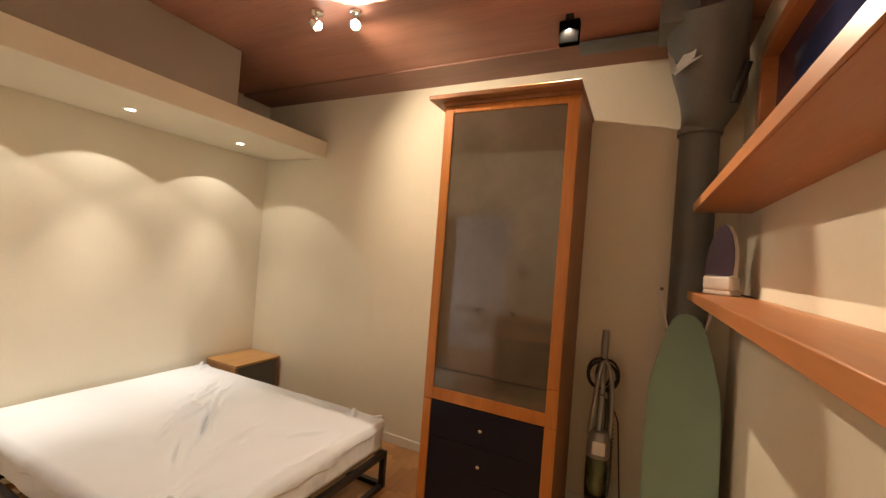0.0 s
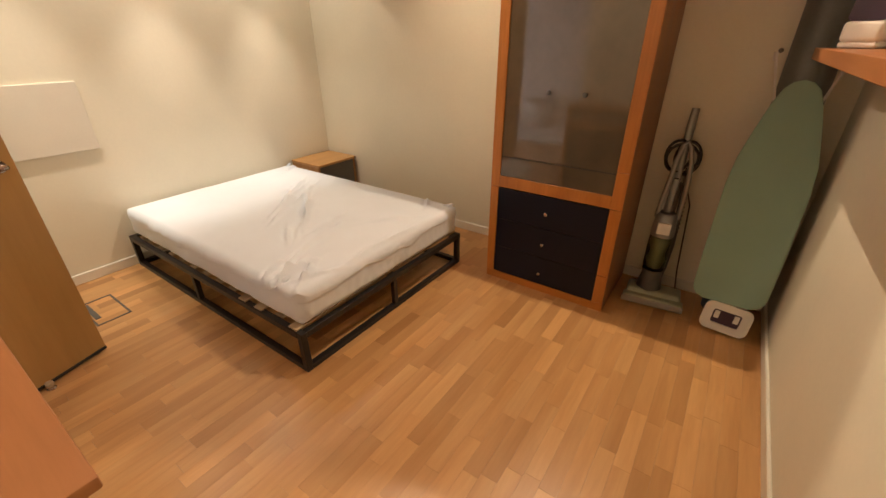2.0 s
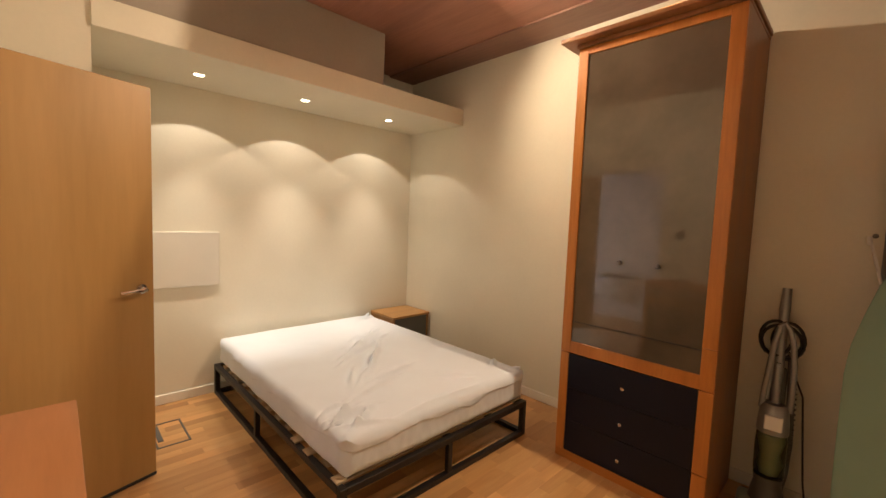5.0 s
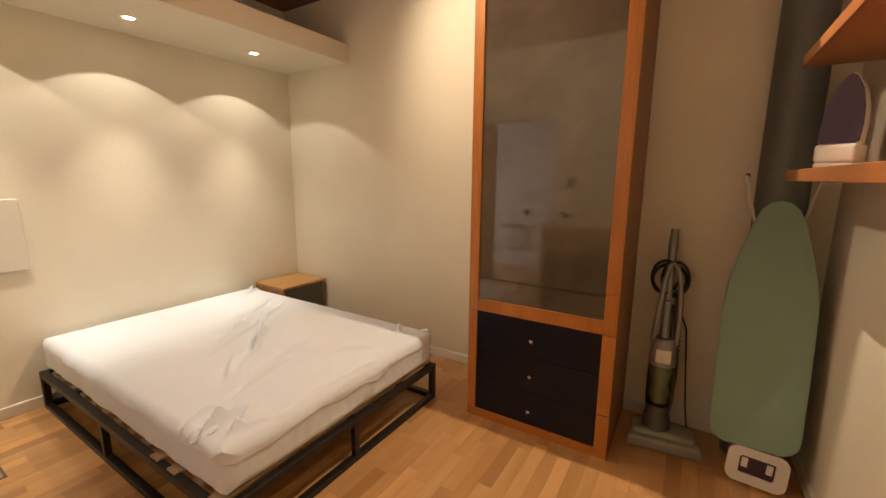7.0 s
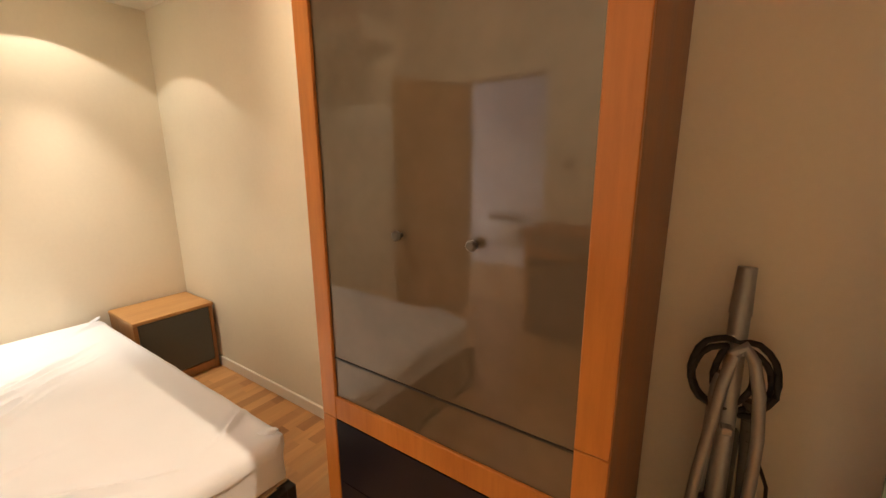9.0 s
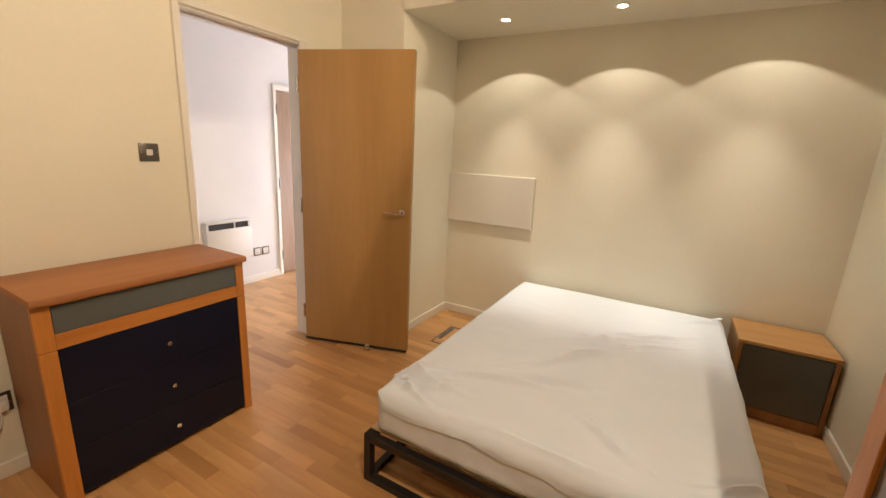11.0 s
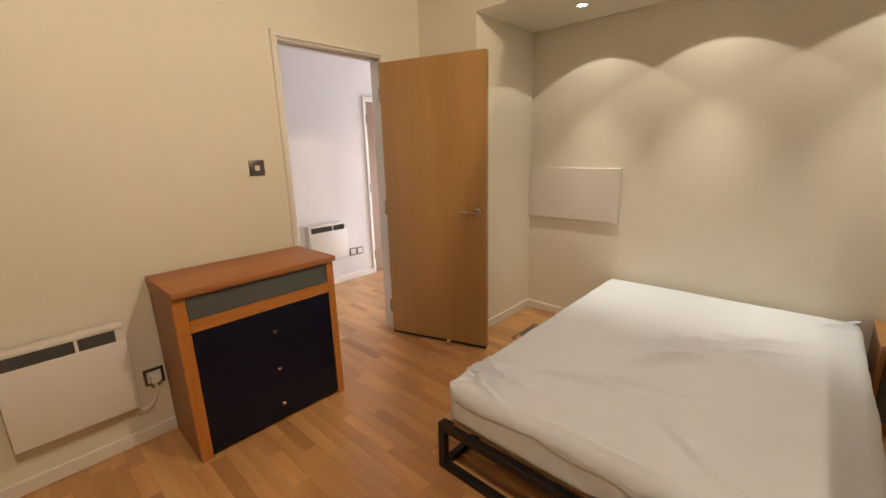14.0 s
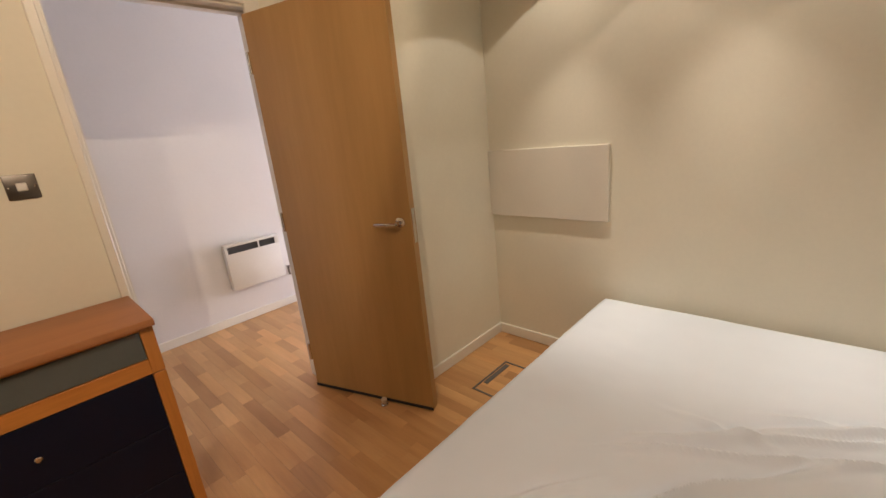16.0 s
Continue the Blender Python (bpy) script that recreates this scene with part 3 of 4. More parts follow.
MX0, MX1, MY0, MY1, MZ0, MZ1 = 0.035, 1.918, 1.272, 2.622, 0.243, 0.432
CREASES = [  # x0, y0, x1, y1, height, half width
    (1.03, 1.78, 0.51, 2.43, 0.011, 0.017), (1.38, 1.74, 0.82, 2.22, 0.009, 0.016), (1.63, 1.49, 1.49, 1.88, 0.012, 0.015),
    (1.46, 1.74, 1.39, 2.06, 0.011, 0.016), (1.75, 1.33, 1.74, 1.56, 0.012, 0.015), (1.60, 2.03, 1.79, 2.26, 0.006, 0.016),
    (1.43, 1.58, 1.26, 1.71, 0.007, 0.014), (0.24, 2.44, 0.13, 2.61, 0.009, 0.015), (0.84, 1.85, 0.87, 2.10, 0.006, 0.015),
    (1.74, 2.48, 1.66, 2.61, 0.008, 0.014), (1.48, 1.59, 0.91, 2.20, 0.006, 0.017), (1.80, 1.31, 1.86, 1.52, 0.008, 0.013),
    (1.86, 1.60, 1.87, 2.20, 0.005, 0.013), (0.72, 2.05, 0.62, 2.28, 0.006, 0.014),
    (1.77, 1.29, 1.70, 1.46, 0.017, 0.012), (1.72, 1.31, 1.74, 1.42, 0.014, 0.011), (1.66, 1.30, 1.60, 1.44, 0.012, 0.012), (1.84, 1.36, 1.76, 1.50, 0.014, 0.012), (1.64, 2.05, 1.77, 2.24, 0.006, 0.012),
    (0.91, 1.95, 0.64, 2.34, 0.008, 0.011), (1.26, 1.85, 0.99, 2.07, 0.008, 0.012), (1.12, 1.70, 0.93, 2.02, 0.008, 0.012), (0.98, 1.95, 0.70, 2.40, 0.008, 0.013)]


def mattress_mesh():
    bm = bmesh.new()
    bmesh.ops.create_cube(bm, size=1)
    bmesh.ops.subdivide_edges(bm, edges=bm.edges[:], cuts=250, use_grid_fill=True)
    cx, cy, cz = (MX0 + MX1) / 2, (MY0 + MY1) / 2, (MZ0 + MZ1) / 2
    hx, hy, hz = (MX1 - MX0) / 2, (MY1 - MY0) / 2, (MZ1 - MZ0) / 2
    r, rc = 0.046, 0.075
    p = np.array([v.co for v in bm.verts]) * 2 * np.array((hx, hy, hz))
    # round the plan's corners, then the top and bottom edges
    q = np.clip(p[:, :2], (-hx + rc, -hy + rc), (hx - rc, hy - rc))
    d = p[:, :2] - q
    n = np.linalg.norm(d, axis=1, keepdims=True)
    p[:, :2] = q + d * np.minimum(1, rc / np.maximum(n, 1e-9))
    side = np.maximum(np.abs(p[:, 0]) - (hx - r), np.abs(p[:, 1]) - (hy - r))
    up = np.abs(p[:, 2]) - (hz - r)
    k = np.hypot(np.maximum(side, 0), np.maximum(up, 0))
    f = np.where((side > 0) & (up > 0) & (k > r), r / np.maximum(k, 1e-9), 1.0)
    p[:, 2] = np.where(f < 1, np.sign(p[:, 2]) * (hz - r + up * f), p[:, 2])
    shrink = np.where(f < 1, side * (1 - f), 0)
    long_side = (np.abs(p[:, 0]) - hx) >= (np.abs(p[:, 1]) - hy)
    p[:, 0] -= np.where(long_side, np.sign(p[:, 0]) * shrink, 0)
    p[:, 1] -= np.where(~long_side, np.sign(p[:, 1]) * shrink, 0)
    w = p + np.array((cx, cy, cz))
    wob = np.array([noise.noise(Vector((x * 4.5, y * 4.5, 3.1))) for x, y, z in w]) * 0.026
    wob += np.array([noise.noise(Vector((x * 17, y * 17, 6.1))) for x, y, z in w]) * 0.004
    lift = np.zeros(len(w))
    for x0, y0, x1, y1, h, half in CREASES:
        a, ab = np.array((x0, y0)), np.array((x1 - x0, y1 - y0))
        size = np.linalg.norm(ab)
        rel = w[:, :2] - a
        u = rel @ ab / size ** 2
        c = np.clip(u, 0, 1)
        dist = rel @ np.array((-ab[1], ab[0])) / size + wob
        ends = np.exp(-((u - c) * size / 0.07) ** 2) * np.minimum(1, 3.2 * c * (1 - c) + 0.3)
        lift += h * ends * (2.3 * np.exp(-(dist / (half * 1.02)) ** 2) - 1.25 * np.exp(-((dist - half * 1.8) / (half * 1.05)) ** 2))
    crown = 0.010 * (1 - (p[:, 0] / hx) ** 4) * (1 - (p[:, 1] / hy) ** 4)
    fine = np.array([0.0035 * noise.noise(Vector((x * 3, y * 3, 0.5))) + 0.0016 * noise.noise(Vector((x * 14, y * 9, 1.5))) for x, y, z in w])
    top = np.clip((p[:, 2] - hz * 0.5) / (hz * 0.4), 0, 1)
    w[:, 2] += top * (lift + crown + fine)
    # sides: loose folds, and the sheet's hem standing a little proud of the cover
    fold = np.array([noise.noise(Vector((x * 8, y * 8, z * 6))) * 0.007 + noise.noise(Vector((x * 23, y * 23, z * 14))) * 0.003 for x, y, z in w])
    hem = MZ1 - 0.060 + np.array([noise.noise(Vector((x * 5, y * 5, 9.0))) for x, y, z in w]) * 0.035
    fold += 0.006 / (1 + np.exp(-(w[:, 2] - hem) / 0.0012))
    out = p[:, :2] / np.array((hx, hy))
    out = np.sign(out) * np.maximum(np.abs(out) - 0.9, 0)
    out /= np.maximum(np.linalg.norm(out, axis=1, keepdims=True), 1e-9)
    w[:, :2] += out * (fold * (1 - top) + 0.004 * top)[:, None]
    for v, co in zip(bm.verts, w):
        v.co = co
    return bm


mattress = base("mattress", ((MX0 + MX1) / 2, (MY0 + MY1) / 2, MZ0), "mattress in a creased white fitted sheet", "mattress")
part("fitted_sheet", mattress_mesh(), SHEET, mattress)
for cx, cy, a in ((MX1 - 0.07, MY1 - 0.05, 35), (MX0 + 0.05, MY1 - 0.05, 120), (MX1 - 0.16, MY0 + 0.035, 75)):
    ear = bmesh.new()
    bmesh.ops.create_icosphere(ear, subdivisions=3, radius=1)
    for v in ear.verts:
        v.co += v.normal * 0.25 * noise.noise(v.co * 2.3 + Vector((cx, cy, 0)))
    part("sheet_tuck", moved(ear, pose(cx, cy, MZ1 - 0.002, 0, -18, a) @ Matrix.Diagonal((0.050, 0.016, 0.014, 1))), SHEET, mattress, "bunched corner of the sheet")

# ---------------------------------------------------------------- bedside cabinet
NX, NY0, NY1, NZ = 0.400, 2.665, 3.115, 0.46
ns = base("bedside_cabinet", (0.2, 2.89, 0), "small beech bedside cabinet with a dark grey front", "bedside table")
part("top", box(0.016, NX, NY0, NY1, NZ - 0.022, NZ, 0.003), BEECH, ns)
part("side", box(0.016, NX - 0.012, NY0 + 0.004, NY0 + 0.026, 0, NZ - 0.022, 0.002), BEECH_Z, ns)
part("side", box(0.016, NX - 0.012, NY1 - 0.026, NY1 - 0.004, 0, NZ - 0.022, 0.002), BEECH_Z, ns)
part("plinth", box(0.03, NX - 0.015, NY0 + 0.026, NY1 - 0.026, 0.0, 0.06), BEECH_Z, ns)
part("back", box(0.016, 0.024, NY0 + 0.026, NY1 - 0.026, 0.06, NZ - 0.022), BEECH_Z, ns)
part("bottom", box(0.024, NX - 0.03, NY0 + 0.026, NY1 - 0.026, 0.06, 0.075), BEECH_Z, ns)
part("front", box(NX - 0.03, NX - 0.011, NY0 + 0.029, NY1 - 0.029, 0.066, 0.432, 0.002), DRAWER_GREY, ns, "plain dark grey front")


def knob(x, y, z, parent, way=1):
    part("knob", lathe([(0.004, 0), (0.004, 0.008), (0.010, 0.011), (0.0105, 0.016), (0.007, 0.020)], (x, y, z), 14, (0, way, 0)), CHROME, parent, "small chrome knob")


# ---------------------------------------------------------------- wardrobe
WX0, WX1, WY0, WY1 = 2.186, 2.968, 2.568, 3.112
wd = base("wardrobe", ((WX0 + WX1) / 2, (WY0 + WY1) / 2, 0), "tall cherry wardrobe with a smoked glass door over black drawers", "wardrobe")
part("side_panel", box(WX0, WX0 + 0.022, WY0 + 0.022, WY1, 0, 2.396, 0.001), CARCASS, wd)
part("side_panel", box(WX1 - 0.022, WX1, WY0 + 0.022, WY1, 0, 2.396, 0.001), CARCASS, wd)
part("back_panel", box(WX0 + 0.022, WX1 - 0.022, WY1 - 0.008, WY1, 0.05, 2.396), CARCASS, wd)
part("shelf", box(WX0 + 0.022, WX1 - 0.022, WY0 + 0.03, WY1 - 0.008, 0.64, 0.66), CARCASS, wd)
part("plinth", box(WX0 + 0.0, WX1, WY0 + 0.004, WY0 + 0.0215, 0.0, 0.052, 0.001), CHERRY_X, wd)
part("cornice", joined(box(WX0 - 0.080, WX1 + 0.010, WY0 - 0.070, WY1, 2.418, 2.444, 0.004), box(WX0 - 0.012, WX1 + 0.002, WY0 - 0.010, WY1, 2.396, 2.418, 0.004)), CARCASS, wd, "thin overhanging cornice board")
gd = part("glass_door", joined(box(WX0, WX0 + 0.058, WY0, WY0 + 0.021, 0.648, 2.394, 0.002), box(WX1 - 0.062, WX1, WY0, WY0 + 0.021, 0.85, 2.394, 0.002), box(WX1 - 0.062, WX1, WY0, WY0 + 0.021, 0.648, 0.848, 0.002),
          box(WX0 + 0.058, WX1 - 0.062, WY0, WY0 + 0.021, 0.648, 0.718, 0.002), box(WX0 + 0.058, WX1 - 0.062, WY0, WY0 + 0.021, 2.352, 2.394, 0.002)), CHERRY_Z, wd, "cherry door frame")
part("pane", box(WX0 + 0.055, WX1 - 0.059, WY0 + 0.008, WY0 + 0.013, 0.838, 2.355), SMOKED, gd, "smoked reflective glass")
for kx in (2.499, 2.689):
    part("knob", lathe([(0.005, 0), (0.005, 0.010), (0.011, 0.013), (0.012, 0.020), (0.008, 0.025)], (kx, WY0 + 0.008, 1.208), 16, (0, -1, 0)), VAC_DARK, gd, "small dark metal knob")
part("pane", box(WX0 + 0.055, WX1 - 0.059, WY0 + 0.008, WY0 + 0.013, 0.715, 0.834), SMOKED, gd, "smoked reflective glass strip")
part("glass_joint", box(WX0 + 0.058, WX1 - 0.062, WY0 + 0.0055, WY0 + 0.0135, 0.8335, 0.8385), STEEL_BLACK, gd)
part("stile", box(WX0, WX0 + 0.053, WY0, WY0 + 0.021, 0.053, 0.645, 0.002), CHERRY_Z, wd)
part("stile", box(WX1 - 0.062, WX1, WY0, WY0 + 0.021, 0.24, 0.645, 0.002), CHERRY_Z, wd)
part("stile", box(WX1 - 0.062, WX1, WY0, WY0 + 0.021, 0.053, 0.237, 0.002), CHERRY_Z, wd)
for z0, z1, kz in ((0.056, 0.243, 0.135), (0.246, 0.438, 0.338), (0.441, 0.643, 0.537)):
    d = part("drawer_front", box(WX0 + 0.055, WX1 - 0.064, WY0 + 0.002, WY0 + 0.0215, z0, z1, 0.0006), DRAWER, wd, "blue-black drawer front")
    knob(2.562, WY0 + 0.002, kz, d, -1)

# ---------------------------------------------------------------- chest of drawers
CX0, CX1, CY1 = 1.872, 2.655, 0.400
ch = base("chest_of_drawers", ((CX0 + CX1) / 2, 0.21, 0), "cherry chest of drawers with black and grey fronts", "chest of drawers")
part("top", box(CX0 - 0.006, CX1 + 0.006, 0.018, CY1 + 0.028, 0.822, 0.850, 0.005, 2), CHEST_TOP, ch)
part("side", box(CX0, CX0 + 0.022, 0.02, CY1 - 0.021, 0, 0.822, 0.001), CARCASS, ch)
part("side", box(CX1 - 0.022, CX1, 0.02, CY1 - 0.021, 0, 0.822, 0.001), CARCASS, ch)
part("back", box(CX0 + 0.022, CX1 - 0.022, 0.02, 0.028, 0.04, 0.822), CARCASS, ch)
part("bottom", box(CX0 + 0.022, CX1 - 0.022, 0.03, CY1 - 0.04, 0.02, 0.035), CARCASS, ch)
for x0, x1 in ((CX0, CX0 + 0.040), (CX1 - 0.052, CX1)):
    part("stile", box(x0, x1, CY1 - 0.02, CY1, 0.0, 0.640, 0.002), CHERRY_Z, ch)
    part("stile", box(x0, x1, CY1 - 0.02, CY1, 0.6425, 0.821, 0.002), CHERRY_Z, ch)
part("rail", box(CX0 + 0.040, CX1 - 0.052, CY1 - 0.02, CY1 - 0.0005, 0.6425, 0.700, 0.002), CHERRY_X, ch)
d = part("drawer_front", box(CX0 + 0.042, CX1 - 0.054, CY1 - 0.02, CY1 - 0.004, 0.702, 0.806, 0.0015), DRAWER_GREY, ch, "grey glazed drawer front")
part("top_rail", box(CX0 + 0.040, CX1 - 0.052, CY1 - 0.02, CY1 - 0.002, 0.808, 0.821, 0.001), CHERRY_X, ch)
for z0, z1, kz in ((0.026, 0.216, 0.113), (0.219, 0.420, 0.319), (0.423, 0.639, 0.525)):
    d = part("drawer_front", box(CX0 + 0.042, CX1 - 0.054, CY1 - 0.02, CY1 - 0.003, z0, z1, 0.0006), DRAWER, ch, "blue-black drawer front")
    knob(2.245, CY1 - 0.003, kz, d, 1)

# ---------------------------------------------------------------- recess wall panel and floor hatch
pn = base("wall_panel", (0.02, 0.91, 0.84), "cream painted boxed panel low on the bed wall", "panel")
part("board", box(0.0, 0.024, ALC_Y + 0.001, 1.285, 0.840, 1.240, 0.003), CREAM_PANEL, pn)

hx0, hx1, hy0, hy1 = 0.315, 0.645, 0.79, 0.965
ht = base("floor_hatch", ((hx0 + hx1) / 2, (hy0 + hy1) / 2, 0), "oak-filled floor access hatch with a dark metal edge", "floor hatch")
part("edge", joined(box(hx0, hx1, hy0, hy0 + 0.010, 0.0002, 0.004), box(hx0, hx1, hy1 - 0.010, hy1, 0.0002, 0.004), box(hx0, hx0 + 0.010, hy0 + 0.010, hy1 - 0.010, 0.0002, 0.004), box(hx1 - 0.010, hx1, hy0 + 0.010, hy1 - 0.010, 0.0002, 0.004)), GRILLE, ht, "dark metal edge")
part("handle_slot", box(hx0 + 0.03, hx0 + 0.25, hy0 + 0.018, hy0 + 0.046, 0.0002, 0.005, 0.001), GRILLE, ht, "dark lifting handle")

# ---------------------------------------------------------------- shelves, window, duct
def wall_shelf(z1, thick, y0, y1, label):
    ob = base("wall_shelf", (3.65, (y0 + y1) / 2, z1 - thick), label, "shelf", "long wall shelves")
    part("board", box(3.532, LX, y0, y1, z1 - thick, z1, 0.002), CHERRY_Y, ob)
    part("lipping", box(3.524, 3.5325, y0, y1, z1 - thick - 0.001, z1 + 0.001, 0.002), CHERRY_Y, ob, "orange front edging")
    return ob


wall_shelf(1.420, 0.042, 0.06, 2.82, "long thick cherry wall shelf holding an iron")
wall_shelf(1.862, 0.042, 0.06, 2.82, "long thick cherry wall shelf, empty")

win = base("window_1", (LX, 2.0, WIN[2]), "high window with cherry frame, dusk outside", "window", kind="structure")
fw = 0.045
part("window_frame", joined(box(LX - 0.012, LX + 0.09, WIN[0] - 0.02, WIN[0] + fw, WIN[2] - 0.02, WIN[3] + 0.02, 0.003), box(LX - 0.012, LX + 0.09, WIN[1] - fw, WIN[1] + 0.02, WIN[2] - 0.02, WIN[3] + 0.02, 0.003),
     box(LX - 0.012, LX + 0.09, WIN[0] + fw, WIN[1] - fw, WIN[3] - fw, WIN[3] + 0.02, 0.003), box(LX - 0.012, LX + 0.09, WIN[0] + fw, WIN[1] - fw, WIN[2] - 0.02, WIN[2] + fw, 0.003)), CHERRY_Y, win)
pane = part("pane", box(LX + 0.05, LX + 0.056, WIN[0] + fw, WIN[1] - fw, WIN[2] + fw, WIN[3] - fw), dark_glass("window_dusk_glass", (0.016, 0.018, 0.050), 0.10, 1.4), win)
structure("backdrop", box(LX + 0.9, LX + 0.92, -0.5, 4.5, 1.0, 4.5), NIGHT, "deep blue dusk beyond the high window", "backdrop")

dc = base("air_duct", (3.557, 3.025, 0), "dark grey round duct from floor to ceiling with torn foil tape", "duct")
DX, DY, DR = 3.550, 3.025, 0.098
part("riser", lathe([(DR, 0.0), (DR, 2.30)], (DX, DY, 0), 40), DUCT, dc)
part("collar", lathe([(DR + 0.001, 2.27), (DR + 0.012, 2.275), (DR + 0.012, 2.305), (DR + 0.002, 2.312)], (DX, DY, 0), 40), DUCT, dc)
bend = [(DX, DY, 2.30), (DX + 0.012, DY - 0.022, 2.35), (DX + 0.026, DY - 0.055, 2.41), (DX + 0.028, DY - 0.12, 2.48), (3.555, 2.835, 2.56), (3.53, 2.755, 2.64), (3.515, 2.675, 2.72), (3.505, 2.615, 2.80)]
part("bend", tube(bend, [0.098, 0.112, 0.135, 0.155, 0.166, 0.170, 0.174, 0.178], 36), DUCT, dc)
part("branch", box(3.31, 3.47, 2.52, 2.76, 2.67, LZ - 0.015, 0.012, 2), DUCT, dc, "square branch box")
part("side_run", box(2.90, 3.45, 2.78, 2.90, 2.755, LZ - 0.016, 0.008, 2), DUCT, dc, "flat grey duct run under the ceiling")
part("cable_clip", joined(rod((3.657, 2.765, 2.355), (3.70, 2.72, 2.53), 0.017)), RUBBER, dc)
for strip in (((3.355, 2.715, 2.625), (3.374, 2.705, 2.615), (3.366, 2.70, 2.56), (3.392, 2.685, 2.55), (3.378, 2.69, 2.495), (3.412, 2.67, 2.50)),
              ((3.388, 2.675, 2.515), (3.415, 2.655, 2.50), (3.425, 2.635, 2.565), (3.468, 2.61, 2.535), (3.474, 2.575, 2.622), (3.480, 2.575, 2.615)),
              ((3.385, 2.675, 2.492), (3.392, 2.67, 2.478), (3.43, 2.635, 2.523), (3.445, 2.625, 2.505), (3.495, 2.59, 2.530), (3.498, 2.588, 2.524))):
    tape = bmesh.new()
    vs = [tape.verts.new(co) for co in strip]
    for i in (0, 2):
        tape.faces.new((vs[i], vs[i + 1], vs[i + 3], vs[i + 2]))
    bmesh.ops.solidify(tape, geom=tape.faces[:], thickness=0.002)
    bmesh.ops.recalc_face_normals(tape, faces=tape.faces[:])
    part("tape", tape, TAPE, dc, "torn silver tape")
dot = base("wall_fixing", (3.425, LY, 1.403), "small dark screw fixing in the wall", "screw")
part("screw", lathe([(0.011, 0), (0.011, 0.003), (0.006, 0.006)], (3.425, LY, 1.403), 12, (0, -1, 0)), BRUSHED, dot)

# ---------------------------------------------------------------- iron on the shelf
IR0 = pose(3.632, 2.605, 1.4215, 0, 0, -30)
IR = IR0 @ pose(0, 0, 0, -9, 0, 0)
ir = base("steam_iron", (3.632, 2.605, 1.421), "white steam iron standing on its heel, dark purple soleplate", "iron")
sole = [(-0.055, 0.03), (-0.056, 0.09), (-0.050, 0.15), (-0.035, 0.21), (-0.014, 0.252), (0.0, 0.262), (0.014, 0.252), (0.035, 0.21), (0.050, 0.15), (0.056, 0.09), (0.055, 0.03), (0.04, 0.022), (-0.04, 0.022)]
sole = [(x, z + 0.058) for x, z in sole]
part("soleplate", moved(plate(sole, 0.010), IR @ pose(0, -0.05, 0)), PURPLE, ir, "dark purple soleplate")
part("skirt", moved(plate([(x * 1.05, 0.05 + (z - 0.05) * 1.02) for x, z in sole], 0.036), IR @ pose(0, -0.040, 0)), WHITE, ir)
part("body", moved(plate([(x * 0.80, 0.045 + (z - 0.05) * 0.88) for x, z in sole], 0.044), IR @ pose(0, -0.004, 0)), WHITE, ir)
part("heel", moved(joined(box(-0.056, 0.056, -0.045, 0.088, 0.0, 0.022, 0.008, 2), box(-0.058, 0.058, -0.048, 0.06, 0.020, 0.086, 0.014, 3)), IR0), WHITE, ir, "white heel rest")
part("handle", moved(tube([(0, 0.03, 0.07), (0, 0.090, 0.085), (0, 0.108, 0.13), (0, 0.100, 0.19), (0, 0.060, 0.24), (0, 0.026, 0.248)], [0.018, 0.017, 0.015, 0.015, 0.016, 0.014], 12), IR), WHITE, ir)
part("dial", moved(lathe([(0.014, 0), (0.014, 0.008), (0.010, 0.010)], (0, 0.038, 0.15), 16, (0, 1, 0)), IR), VAC_GREY, ir, "grey dial")
part("cord", tube([(3.68, 2.66, 1.43), (3.725, 2.64, 1.427), (3.745, 2.56, 1.426), (3.735, 2.46, 1.426)], 0.0035, 8), RUBBER, ir)

# ---------------------------------------------------------------- ironing board
IB = pose(3.545, 2.722, 0.0, -8.4, 0, 1.0)
ib = base("ironing_board", (3.545, 2.74, 0), "folded ironing board in a pale green cover, leaning upright", "ironing board")
half = [(0.0, 1.315), (0.035, 1.305), (0.062, 1.275), (0.085, 1.215), (0.118, 1.08), (0.145, 0.95), (0.156, 0.82), (0.157, 0.55), (0.155, 0.28), (0.150, 0.235), (0.13, 0.205), (0.10, 0.19)]
half = [(x * 1.08, z * 0.993) for x, z in half]
outline = half + [(-x, z) for x, z in reversed(half[1:])]
part("tray", moved(plate([(x * 0.97, 0.01 + z * 0.99) for x, z in outline], 0.014), IB @ pose(0, 0.0145, 0)), WHITE, ib, "white steel underside")
cover = plate(outline, 0.016)
bmesh.ops.bevel(cover, geom=[e for e in cover.edges if e.is_boundary is False and e.calc_face_angle(0) > 1], offset=0.005, segments=2, affect="EDGES")
part("cover", moved(cover, IB), BOARD_CLOTH, ib, "pale green cotton cover")
part("iron_rest", moved(plate(round_rect(-0.112, 0.112, 0.02, 0.185, 0.04), 0.016, [round_rect(-0.066, 0.066, 0.062, 0.145, 0.012)]), IB @ pose(0.02, 0.002, 0, 0, 4, 0)), WHITE, ib, "white plastic iron rest")
part("rest_plate", moved(plate(round_rect(-0.07, 0.07, 0.055, 0.15, 0.012), 0.004), IB @ pose(0.02, 0.013, 0, 0, 4, 0)), PURPLE, ib, "dark purple insert")
